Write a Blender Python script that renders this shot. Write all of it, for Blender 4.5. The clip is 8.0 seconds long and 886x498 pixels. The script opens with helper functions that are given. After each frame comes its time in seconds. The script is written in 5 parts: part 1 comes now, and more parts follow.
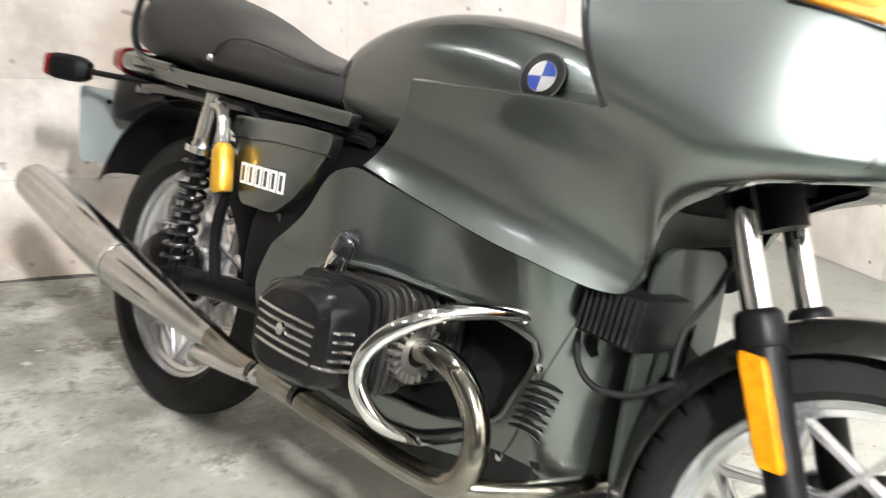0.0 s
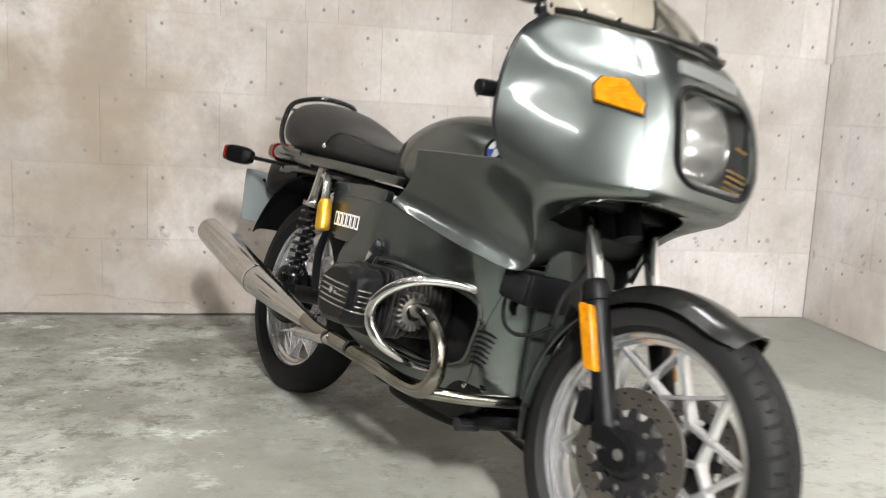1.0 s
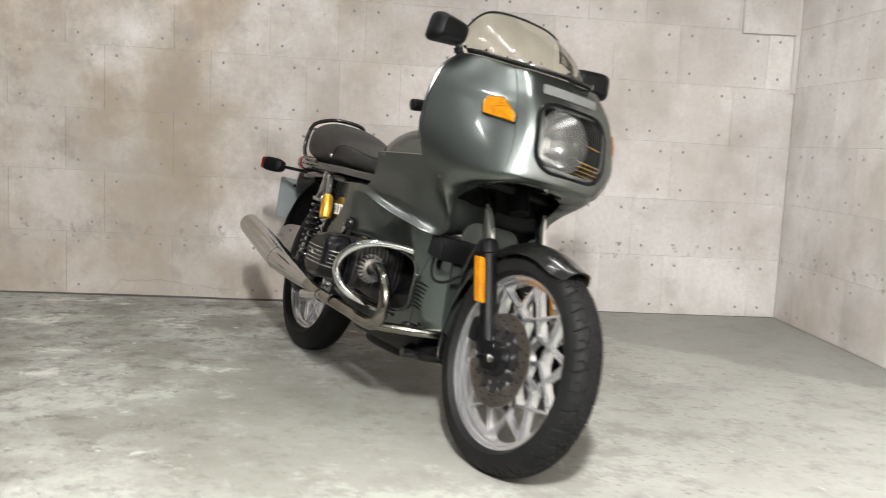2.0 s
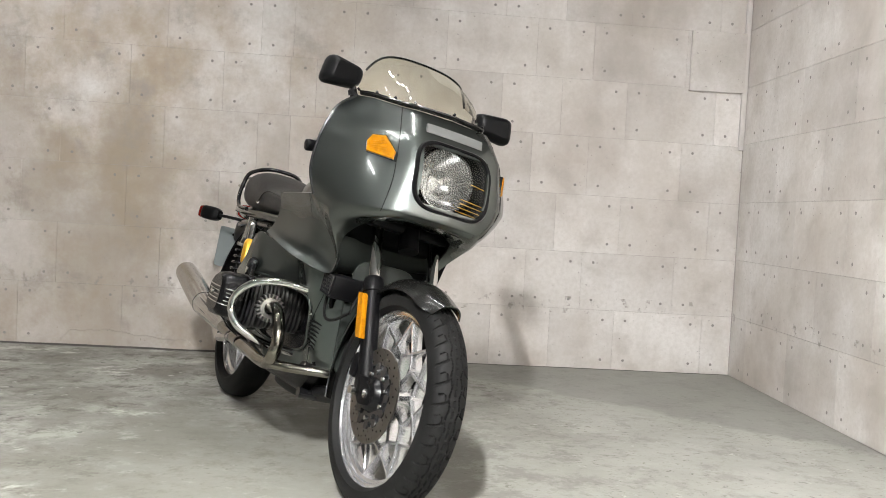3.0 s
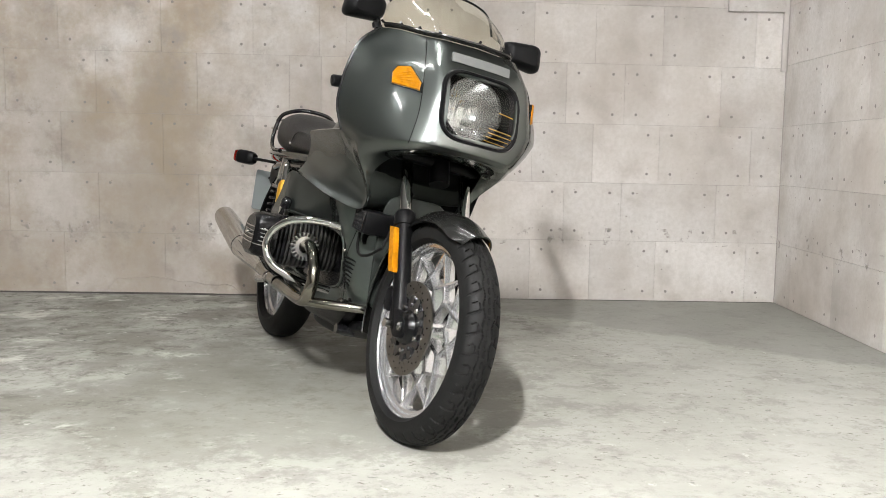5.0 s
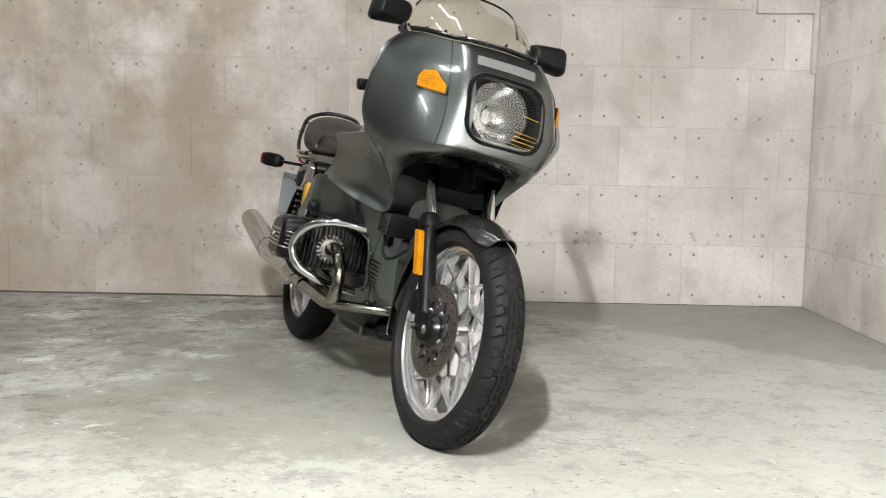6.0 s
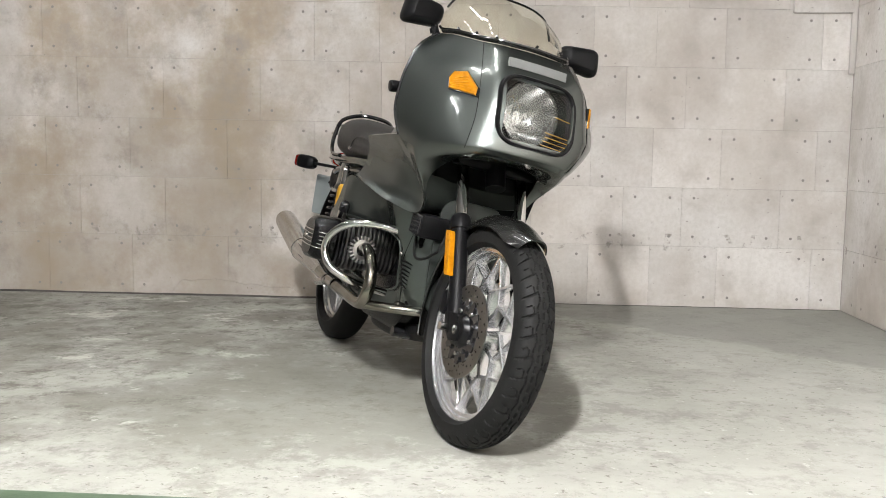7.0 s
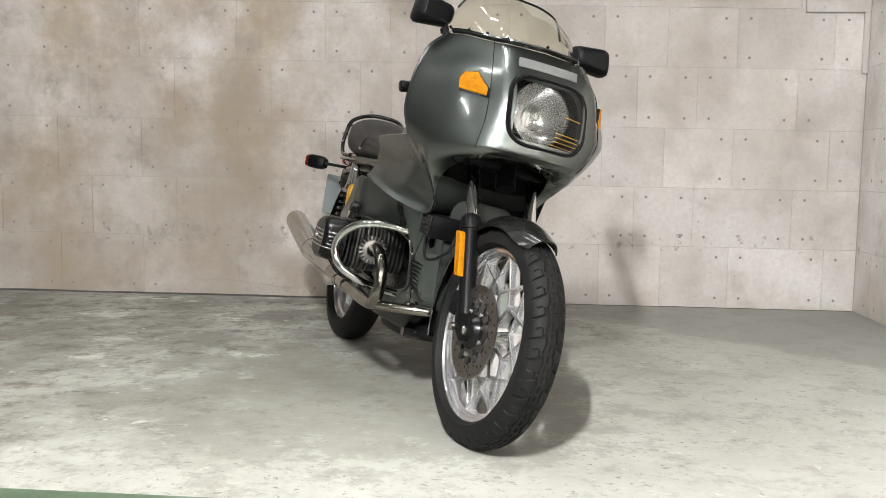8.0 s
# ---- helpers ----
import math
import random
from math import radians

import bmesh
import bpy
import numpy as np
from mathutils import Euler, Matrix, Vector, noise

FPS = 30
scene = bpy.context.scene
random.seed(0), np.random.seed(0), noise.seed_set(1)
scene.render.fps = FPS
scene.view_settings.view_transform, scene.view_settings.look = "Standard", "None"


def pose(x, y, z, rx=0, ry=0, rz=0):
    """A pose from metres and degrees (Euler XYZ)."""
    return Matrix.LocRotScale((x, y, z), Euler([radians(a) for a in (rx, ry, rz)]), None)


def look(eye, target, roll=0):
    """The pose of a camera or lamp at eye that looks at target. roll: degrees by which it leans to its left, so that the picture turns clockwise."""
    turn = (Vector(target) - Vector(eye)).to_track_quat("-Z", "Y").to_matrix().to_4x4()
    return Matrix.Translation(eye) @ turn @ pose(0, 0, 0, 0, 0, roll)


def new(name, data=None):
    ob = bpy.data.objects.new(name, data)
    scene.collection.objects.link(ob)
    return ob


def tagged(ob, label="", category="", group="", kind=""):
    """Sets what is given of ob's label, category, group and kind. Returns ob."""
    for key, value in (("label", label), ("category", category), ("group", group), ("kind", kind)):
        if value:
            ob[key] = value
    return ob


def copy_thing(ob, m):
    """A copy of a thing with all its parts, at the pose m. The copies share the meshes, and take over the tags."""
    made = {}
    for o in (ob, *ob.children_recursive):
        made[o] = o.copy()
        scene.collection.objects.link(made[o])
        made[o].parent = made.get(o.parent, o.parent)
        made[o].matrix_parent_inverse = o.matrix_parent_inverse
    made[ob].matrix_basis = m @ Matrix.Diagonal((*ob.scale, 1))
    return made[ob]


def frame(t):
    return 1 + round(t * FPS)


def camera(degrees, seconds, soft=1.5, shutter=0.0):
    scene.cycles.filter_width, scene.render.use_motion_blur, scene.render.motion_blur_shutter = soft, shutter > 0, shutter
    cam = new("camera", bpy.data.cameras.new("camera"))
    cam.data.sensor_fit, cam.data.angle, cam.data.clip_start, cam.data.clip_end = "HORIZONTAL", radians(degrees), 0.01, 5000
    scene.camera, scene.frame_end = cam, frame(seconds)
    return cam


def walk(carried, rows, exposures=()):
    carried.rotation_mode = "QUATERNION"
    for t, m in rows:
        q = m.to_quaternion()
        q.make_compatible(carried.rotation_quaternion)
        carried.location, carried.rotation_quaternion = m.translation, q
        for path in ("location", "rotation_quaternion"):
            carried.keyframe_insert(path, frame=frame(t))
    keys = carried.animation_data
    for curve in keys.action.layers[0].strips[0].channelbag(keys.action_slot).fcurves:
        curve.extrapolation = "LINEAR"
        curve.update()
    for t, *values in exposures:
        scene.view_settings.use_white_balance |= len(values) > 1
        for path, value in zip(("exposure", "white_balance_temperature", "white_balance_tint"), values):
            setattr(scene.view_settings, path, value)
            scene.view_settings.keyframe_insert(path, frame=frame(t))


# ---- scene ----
cam = camera(53.0, 8.0, soft=0.78, shutter=0.5)
PATH = [
    (0, (-2.604, -3.012, 0.967), (-1.913, -1.223, 0.4), 2.4),
    (0.3, (-2.581, -3.281, 0.96), (-2.028, -1.42, 0.479), 2.9),
    (0.5, (-2.586, -3.469, 0.942), (-2.1, -1.576, 0.517), 3.0),
    (0.8, (-2.554, -3.74, 0.955), (-2.181, -1.81, 0.586), 2.5),
    (1, (-2.505, -3.909, 0.944), (-2.161, -1.964, 0.629), 2.6),
    (1.5, (-2.353, -4.32, 0.93), (-2.127, -2.347, 0.696), 2.4),
    (2, (-2.195, -4.719, 0.885), (-2.053, -2.739, 0.645), 2.7),
    (2.2, (-2.087, -4.797, 0.886), (-1.938, -2.813, 0.682), 3.3),
    (3.3, (-1.77, -4.737, 0.782), (-1.712, -2.739, 0.708), 2.4),
    (3.5, (-1.766, -4.727, 0.779), (-1.722, -2.737, 0.59), 1.8),
    (4, (-1.762, -4.743, 0.778), (-1.755, -2.755, 0.561), 1.0),
    (5.5, (-1.761, -4.747, 0.774), (-1.786, -2.758, 0.564), 0.8),
    (6, (-1.76, -4.749, 0.778), (-1.828, -2.761, 0.569), 0.8),
    (6.5, (-1.752, -4.754, 0.777), (-1.876, -2.77, 0.559), 0.7),
    (7, (-1.748, -4.76, 0.774), (-1.894, -2.776, 0.57), 0.7),
    (7.5, (-1.75, -4.758, 0.776), (-1.91, -2.775, 0.57), 0.8),
    (8, (-1.748, -4.758, 0.776), (-1.917, -2.776, 0.571), 0.7),
]
walk(cam, [(t, look(eye, target, roll)) for t, eye, target, roll in PATH],
     exposures=[(0.0, 0.98), (0.3, 0.83), (0.5, 0.70), (1.0, 0.4), (1.5, 0.22), (2.2, 0.10), (3.3, 0.04), (8, 0.05)])

# ---------------------------------------------------------------- light
world = bpy.data.worlds.new("world")
scene.world = world
world.use_nodes = True
world.node_tree.nodes["Background"].inputs[0].default_value = (0.75, 0.8, 0.85, 1)
world.node_tree.nodes["Background"].inputs[1].default_value = 0.01
CEIL = 2.55


LAMPS = ((-2.2, -5.05, 90),)
# unseen fill tubes, added to brighten the room and the bike's front
FILL_LAMPS = ((-0.75, -6.4, 90), (-4.4, -8.2, 90), (-2.2, -10.2, 90))
NEAR_LAMPS = ((-2.02, -1.98, 90),)
DIM_LAMPS = ((-2.72, -2.35, 90), (-3.7, -2.7, 90), (-3.75, -1.05, 90))
GLOW, GLOW_FILL, GLOW_NEAR, GLOW_DIM = 2720.0, 350.0, 125.0, 50.0

# ---------------------------------------------------------------- materials


def material(name, color, rough=0.5, metal=0.0, var=0.0, scale=8.0, bump=0.0, bump_scale=60.0, coat=0.0, rvar=0.0, color2=None, spec=None, edge=None):
    m = bpy.data.materials.new(name)
    m.use_nodes = True
    nt = m.node_tree
    b = nt.nodes["Principled BSDF"]
    b.inputs["Roughness"].default_value = rough
    b.inputs["Metallic"].default_value = metal
    b.inputs["Coat Weight"].default_value = coat
    b.inputs["Coat Roughness"].default_value = 0.02
    if spec is not None:
        b.inputs["Specular IOR Level"].default_value = spec
    b.inputs["Coat IOR"].default_value = 1.48
    if edge is not None:
        b.inputs["Specular Tint"].default_value = (*edge, 1)
    tc = nt.nodes.new("ShaderNodeTexCoord")
    c1 = (*color, 1)
    c2 = (*(color2 or tuple(c * (1 - var) for c in color)), 1)
    if var > 0 or color2:
        n1 = nt.nodes.new("ShaderNodeTexNoise")
        n1.inputs["Scale"].default_value, n1.inputs["Detail"].default_value = scale, 8
        nt.links.new(tc.outputs["Object"], n1.inputs["Vector"])
        ramp = nt.nodes.new("ShaderNodeValToRGB")
        ramp.color_ramp.elements[0].position, ramp.color_ramp.elements[1].position = 0.35, 0.65
        ramp.color_ramp.elements[0].color, ramp.color_ramp.elements[1].color = c2, c1
        nt.links.new(n1.outputs["Fac"], ramp.inputs["Fac"])
        nt.links.new(ramp.outputs["Color"], b.inputs["Base Color"])
    else:
        b.inputs["Base Color"].default_value = c1
    if bump > 0 or rvar > 0:
        n2 = nt.nodes.new("ShaderNodeTexNoise")
        n2.inputs["Scale"].default_value, n2.inputs["Detail"].default_value = bump_scale, 6
        nt.links.new(tc.outputs["Object"], n2.inputs["Vector"])
        if bump > 0:
            bp = nt.nodes.new("ShaderNodeBump")
            bp.inputs["Strength"].default_value, bp.inputs["Distance"].default_value = bump, 0.002
            nt.links.new(n2.outputs["Fac"], bp.inputs["Height"])
            nt.links.new(bp.outputs["Normal"], b.inputs["Normal"])
        if rvar > 0:
            mr = nt.nodes.new("ShaderNodeMapRange")
            mr.inputs["To Min"].default_value, mr.inputs["To Max"].default_value = max(0.02, rough - rvar), rough + rvar
            nt.links.new(n2.outputs["Fac"], mr.inputs["Value"])
            nt.links.new(mr.outputs["Result"], b.inputs["Roughness"])
    return m


def concrete(name, base, dark, stain, spots=False, random_tint=0.0):
    """Cast concrete: broad clouds, blotches, fine grain, and dark specks on the floor."""
    m = bpy.data.materials.new(name)
    m.use_nodes = True
    nt = m.node_tree
    L = nt.links.new
    b = nt.nodes["Principled BSDF"]
    geo = nt.nodes.new("ShaderNodeNewGeometry")

    def noise_of(scale, detail=6, rough=0.6, stretch=None):
        n = nt.nodes.new("ShaderNodeTexNoise")
        n.inputs["Scale"].default_value, n.inputs["Detail"].default_value, n.inputs["Roughness"].default_value = scale, detail, rough
        src = geo.outputs["Position"]
        if stretch:
            mp = nt.nodes.new("ShaderNodeMapping")
            mp.inputs["Scale"].default_value = stretch
            L(src, mp.inputs["Vector"])
            src = mp.outputs["Vector"]
        L(src, n.inputs["Vector"])
        return n.outputs["Fac"]

    def ramp(fac, p0, p1):
        r = nt.nodes.new("ShaderNodeMapRange")
        r.inputs["From Min"].default_value, r.inputs["From Max"].default_value = p0, p1
        r.interpolation_type = "SMOOTHSTEP"
        L(fac, r.inputs["Value"])
        return r.outputs["Result"]

    def mix(fac, a, c, kind="MIX"):
        x = nt.nodes.new("ShaderNodeMix")
        x.data_type, x.blend_type = "RGBA", kind
        if hasattr(fac, "is_linked"):
            L(fac, x.inputs[0])
        else:
            x.inputs[0].default_value = fac
        for sock, v in ((x.inputs[6], a), (x.inputs[7], c)):
            if isinstance(v, tuple):
                sock.default_value = (*v, 1)
            else:
                L(v, sock)
        return x.outputs[2]

    col = mix(ramp(noise_of(1.1), 0.35, 0.68), base, dark)
    col = mix(ramp(noise_of(3.2, 8), 0.5, 0.8), col, stain)
    fine = noise_of(45, 5, 0.7)
    g = nt.nodes.new("ShaderNodeMath")
    g.operation, g.inputs[1].default_value = "MULTIPLY", 0.35
    L(ramp(fine, 0.3, 0.75), g.inputs[0])
    col = mix(g.outputs[0], col, dark)
    if random_tint:
        oi = nt.nodes.new("ShaderNodeObjectInfo")
        hs = nt.nodes.new("ShaderNodeMapRange")
        hs.inputs["To Min"].default_value, hs.inputs["To Max"].default_value = 1 - random_tint, 1 + random_tint * 0.6
        L(oi.outputs["Random"], hs.inputs["Value"])
        sc = nt.nodes.new("ShaderNodeVectorMath")
        sc.operation = "SCALE"
        L(col, sc.inputs[0])
        L(hs.outputs["Result"], sc.inputs["Scale"])
        col = sc.outputs[0]
    # the older, dirtier side of the bay lies towards lower x
    xyz = nt.nodes.new("ShaderNodeSeparateXYZ")
    L(geo.outputs["Position"], xyz.inputs[0])
    old = nt.nodes.new("ShaderNodeMath")
    old.operation = "MULTIPLY_ADD"
    L(noise_of(0.9, 3), old.inputs[0])
    old.inputs[1].default_value = 2.2
    if spots:
        away = nt.nodes.new("ShaderNodeMapRange")
        away.inputs["From Min"].default_value, away.inputs["From Max"].default_value = -1.5, -2.9
        away.inputs["To Min"].default_value, away.inputs["To Max"].default_value = 0.0, 1.5
        L(xyz.outputs["Y"], away.inputs["Value"])
        shift = nt.nodes.new("ShaderNodeMath")
        L(xyz.outputs["X"], shift.inputs[0])
        L(away.outputs["Result"], shift.inputs[1])
        L(shift.outputs[0], old.inputs[2])
    else:
        L(xyz.outputs["X"], old.inputs[2])

    def worn(fac, p0, p1, least):
        m_ = nt.nodes.new("ShaderNodeMapRange")
        m_.inputs["From Min"].default_value, m_.inputs["From Max"].default_value = p0, p1
        m_.inputs["To Min"].default_value, m_.inputs["To Max"].default_value = 1.0, least
        L(old.outputs[0], m_.inputs["Value"])
        t_ = nt.nodes.new("ShaderNodeMath")
        t_.operation = "MULTIPLY"
        L(fac, t_.inputs[0])
        L(m_.outputs["Result"], t_.inputs[1])
        return t_.outputs[0]

    if spots:
        col = mix(worn(ramp(noise_of(2.0, 9, 0.72), 0.38, 0.60), -0.9, 0.1, 0.25), col, tuple(c * k for c, k in zip(dark, (0.60, 0.585, 0.56))))
        col = mix(worn(ramp(noise_of(7.5, 10, 0.8), 0.49, 0.62), -0.9, 0.1, 0.36), col, tuple(c * k for c, k in zip(dark, (0.42, 0.40, 0.37))))
        col = mix(worn(ramp(noise_of(3.1, 9, 0.7, (1, 1.3, 1)), 0.57, 0.65), -0.9, 0.1, 0.12), col, tuple(min(0.9, c * 1.25) for c in base))
        col = mix(worn(ramp(noise_of(20, 5, 0.66, (1, 1.2, 1)), 0.635, 0.68), -1.3, -0.5, 0.6), col, tuple(c * 0.30 for c in dark))
        smudge = nt.nodes.new("ShaderNodeMath")
        smudge.operation = "MULTIPLY"
        L(ramp(noise_of(34, 7, 0.72, (1, 1.4, 1)), 0.575, 0.645), smudge.inputs[0])
        L(ramp(noise_of(2.3, 4, 0.6), 0.42, 0.56), smudge.inputs[1])
        col = mix(smudge.outputs[0], col, tuple(c * k for c, k in zip(dark, (0.42, 0.39, 0.35))))
        col = mix(ramp(noise_of(14, 8, 0.75), 0.60, 0.68), col, tuple(min(0.9, c * 1.15) for c in base))
        # noisy darker floor tone, strongest round the parked machine
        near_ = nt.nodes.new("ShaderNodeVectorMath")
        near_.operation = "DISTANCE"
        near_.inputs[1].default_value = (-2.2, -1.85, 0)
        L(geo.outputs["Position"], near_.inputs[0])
        near_noise = nt.nodes.new("ShaderNodeMath")
        near_noise.operation, near_noise.inputs[1].default_value = "MULTIPLY_ADD", -3.2
        L(noise_of(5.5, 9, 0.75), near_noise.inputs[0])
        L(near_.outputs["Value"], near_noise.inputs[2])
        near_dark = nt.nodes.new("ShaderNodeMath")
        near_dark.operation, near_dark.inputs[1].default_value = "MULTIPLY", 0.6
        L(ramp(near_noise.outputs[0], -0.66, -1.0), near_dark.inputs[0])
        col = mix(near_dark.outputs[0], col, tuple(c * k for c, k in zip(dark, (0.62, 0.61, 0.585))))
        # darker tone by the wall corner, partly shade painted in, with a ragged edge
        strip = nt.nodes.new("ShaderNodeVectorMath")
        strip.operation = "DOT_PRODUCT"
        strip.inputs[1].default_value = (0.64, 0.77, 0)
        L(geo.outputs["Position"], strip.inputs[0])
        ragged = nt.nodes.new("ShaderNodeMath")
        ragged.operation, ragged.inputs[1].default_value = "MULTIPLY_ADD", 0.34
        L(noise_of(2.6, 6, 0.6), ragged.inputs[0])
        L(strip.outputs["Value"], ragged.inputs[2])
        tone_shade = nt.nodes.new("ShaderNodeMath")
        tone_shade.operation, tone_shade.inputs[1].default_value = "MULTIPLY", 0.55
        L(ramp(ragged.outputs[0], -1.10, -1.02), tone_shade.inputs[0])
        col = mix(tone_shade.outputs[0], col, tuple(c * 0.62 for c in dark))
    else:
        streak = nt.nodes.new("ShaderNodeMath")
        streak.operation, streak.inputs[1].default_value = "MULTIPLY", 0.55
        L(ramp(noise_of(5, 6, 0.6, (1, 1, 0.12)), 0.5, 0.75), streak.inputs[0])
        col = mix(streak.outputs[0], col, stain)
        col = mix(worn(ramp(noise_of(1.7, 8, 0.66), 0.38, 0.66), -1.9, -0.6, 0.22), col, tuple(c * k for c, k in zip(dark, (0.92, 0.84, 0.71))))
        col = mix(worn(ramp(noise_of(4.5, 8, 0.7), 0.50, 0.70), -2.2, -0.9, 0.3), col, tuple(c * 0.8 for c in dark))
        col = mix(ramp(noise_of(60, 3, 0.5), 0.70, 0.74), col, tuple(c * 0.6 for c in dark))
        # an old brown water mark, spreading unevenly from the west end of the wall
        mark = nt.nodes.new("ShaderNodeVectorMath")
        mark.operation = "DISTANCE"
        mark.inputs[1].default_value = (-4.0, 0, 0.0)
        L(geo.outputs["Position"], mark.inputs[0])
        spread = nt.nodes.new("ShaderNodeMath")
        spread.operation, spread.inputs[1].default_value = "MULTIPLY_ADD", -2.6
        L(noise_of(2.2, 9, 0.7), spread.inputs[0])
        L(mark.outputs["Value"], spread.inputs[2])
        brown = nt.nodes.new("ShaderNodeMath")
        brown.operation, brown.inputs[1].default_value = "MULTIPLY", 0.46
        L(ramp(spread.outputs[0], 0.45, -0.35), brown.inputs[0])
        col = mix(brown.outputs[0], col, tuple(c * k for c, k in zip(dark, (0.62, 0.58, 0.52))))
        # mould spots where damp sits in the lowest joint
        level_ = nt.nodes.new("ShaderNodeMath")
        level_.operation, level_.inputs[1].default_value, level_.inputs[2].default_value = "COMPARE", 0.345, 0.045
        L(xyz.outputs["Z"], level_.inputs[0])
        spots_ = nt.nodes.new("ShaderNodeMath")
        spots_.operation = "MULTIPLY"
        L(level_.outputs[0], spots_.inputs[0])
        L(ramp(noise_of(16, 4, 0.6), 0.56, 0.68), spots_.inputs[1])
        col = mix(spots_.outputs[0], col, tuple(c * 0.66 for c in dark))
    L(col, b.inputs["Base Color"])
    b.inputs["Roughness"].default_value = 0.7 if spots else 0.8
    bp = nt.nodes.new("ShaderNodeBump")
    bp.inputs["Strength"].default_value, bp.inputs["Distance"].default_value = 0.25, 0.003
    L(fine, bp.inputs["Height"])
    L(bp.outputs["Normal"], b.inputs["Normal"])
    return m


def metallic_paint(name, color, rough, ior):
    """Metal flakes under a clear lacquer: a broad sheen, and sharp reflections on top."""
    m = bpy.data.materials.new(name)
    m.use_nodes = True
    nt = m.node_tree
    L = nt.links.new
    tc = nt.nodes.new("ShaderNodeTexCoord")
    flakes = nt.nodes.new("ShaderNodeTexNoise")
    flakes.inputs["Scale"].default_value, flakes.inputs["Detail"].default_value = 900, 2
    clouds = nt.nodes.new("ShaderNodeTexNoise")
    clouds.inputs["Scale"].default_value, clouds.inputs["Detail"].default_value = 5, 8
    for n in (flakes, clouds):
        L(tc.outputs["Object"], n.inputs["Vector"])
    ramp = nt.nodes.new("ShaderNodeValToRGB")
    ramp.color_ramp.elements[0].color = (*[c * 0.88 for c in color], 1)
    ramp.color_ramp.elements[1].color = (*[c * 1.1 for c in color], 1)
    L(clouds.outputs["Fac"], ramp.inputs["Fac"])
    bump = nt.nodes.new("ShaderNodeBump")
    bump.inputs["Strength"].default_value, bump.inputs["Distance"].default_value = 0.03, 0.001
    L(flakes.outputs["Fac"], bump.inputs["Height"])
    lobes = []
    for r in rough:
        lobe = nt.nodes.new("ShaderNodeBsdfGlossy")
        lobe.inputs["Roughness"].default_value = r
        L(ramp.outputs["Color"], lobe.inputs["Color"])
        L(bump.outputs["Normal"], lobe.inputs["Normal"])
        lobes.append(lobe)
    sheen = nt.nodes.new("ShaderNodeMixShader")
    sheen.inputs[0].default_value = 0.5
    L(lobes[0].outputs[0], sheen.inputs[1])
    L(lobes[1].outputs[0], sheen.inputs[2])
    lacquer = nt.nodes.new("ShaderNodeBsdfGlossy")
    lacquer.inputs["Roughness"].default_value = 0.03
    fres = nt.nodes.new("ShaderNodeFresnel")
    fres.inputs["IOR"].default_value = ior
    mx = nt.nodes.new("ShaderNodeMixShader")
    L(fres.outputs[0], mx.inputs[0])
    L(sheen.outputs[0], mx.inputs[1])
    L(lacquer.outputs[0], mx.inputs[2])
    L(mx.outputs[0], nt.nodes["Material Output"].inputs[0])
    return m


PAINT = metallic_paint("grey green metallic paint", (0.149, 0.166, 0.157), (0.24, 0.42), 1.5)
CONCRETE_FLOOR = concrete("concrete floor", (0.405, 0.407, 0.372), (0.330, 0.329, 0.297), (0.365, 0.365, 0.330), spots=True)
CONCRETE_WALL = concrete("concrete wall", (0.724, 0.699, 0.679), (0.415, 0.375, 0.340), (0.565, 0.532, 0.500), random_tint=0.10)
DARK_WALL = concrete("dark unseen wall", (0.14, 0.136, 0.13), (0.10, 0.096, 0.09), (0.12, 0.115, 0.11))
PLAIN_WALL = concrete("grey unseen wall", (0.38, 0.37, 0.357), (0.27, 0.26, 0.248), (0.325, 0.317, 0.302))
JOINT = material("wall joint", (0.40, 0.37, 0.34), 0.9, var=0.25, scale=5)
HOLE = material("tie hole", (0.25, 0.232, 0.22), 0.9)
CEILING = material("grey ceiling paint", (0.16, 0.158, 0.154), 0.85, var=0.04, scale=2)
TRUNKING = material("pale trunking", (0.55, 0.52, 0.49), 0.5, var=0.08, scale=6)
GREEN = material("green floor paint", (0.075, 0.115, 0.07), 0.55, var=0.35, scale=9, bump=0.3, bump_scale=120)
DARK_FLOOR = material("unseen dark floor", (0.038, 0.043, 0.040), 0.6, var=0.3, scale=3, bump=0.2, bump_scale=120)
PAINT_DARK = material("dark grey metallic paint", (0.013, 0.013, 0.012), 0.26, 0.3, coat=0.45, var=0.1, scale=4)
BLACK = material("black plastic", (0.005, 0.005, 0.0055), 0.42, spec=0.11, var=0.3, scale=14, bump=0.15, bump_scale=300)
# darkened copy of the fairing paint: the shade is in its colour
SHADED_PAINT = material("shaded grey green paint", (0.020, 0.024, 0.021), 0.45, spec=0.25, var=0.2, scale=8, bump=0.1, bump_scale=260)
GLOSS = material("gloss black", (0.008, 0.008, 0.009), 0.18, coat=0.4)
INSIDE = material("fairing inside", (0.004, 0.0043, 0.0043), 0.7, spec=0.08, var=0.3, scale=10)
RUBBER = material("tyre rubber", (0.0100, 0.0100, 0.0098), 0.62, spec=0.17, var=0.35, scale=6, bump=0.25, bump_scale=220, rvar=0.1)
LEATHER = material("black seat vinyl", (0.024, 0.0235, 0.023), 0.42, spec=0.26, var=0.25, scale=9, bump=0.35, bump_scale=420, rvar=0.08)
CHROME = material("chrome", (0.70, 0.69, 0.675), 0.045, 1.0, rvar=0.025, bump_scale=30)
PIPE = material("heat stained chrome", (0.36, 0.345, 0.31), 0.16, 1.0, color2=(0.20, 0.185, 0.15), scale=7, rvar=0.06, bump_scale=25)
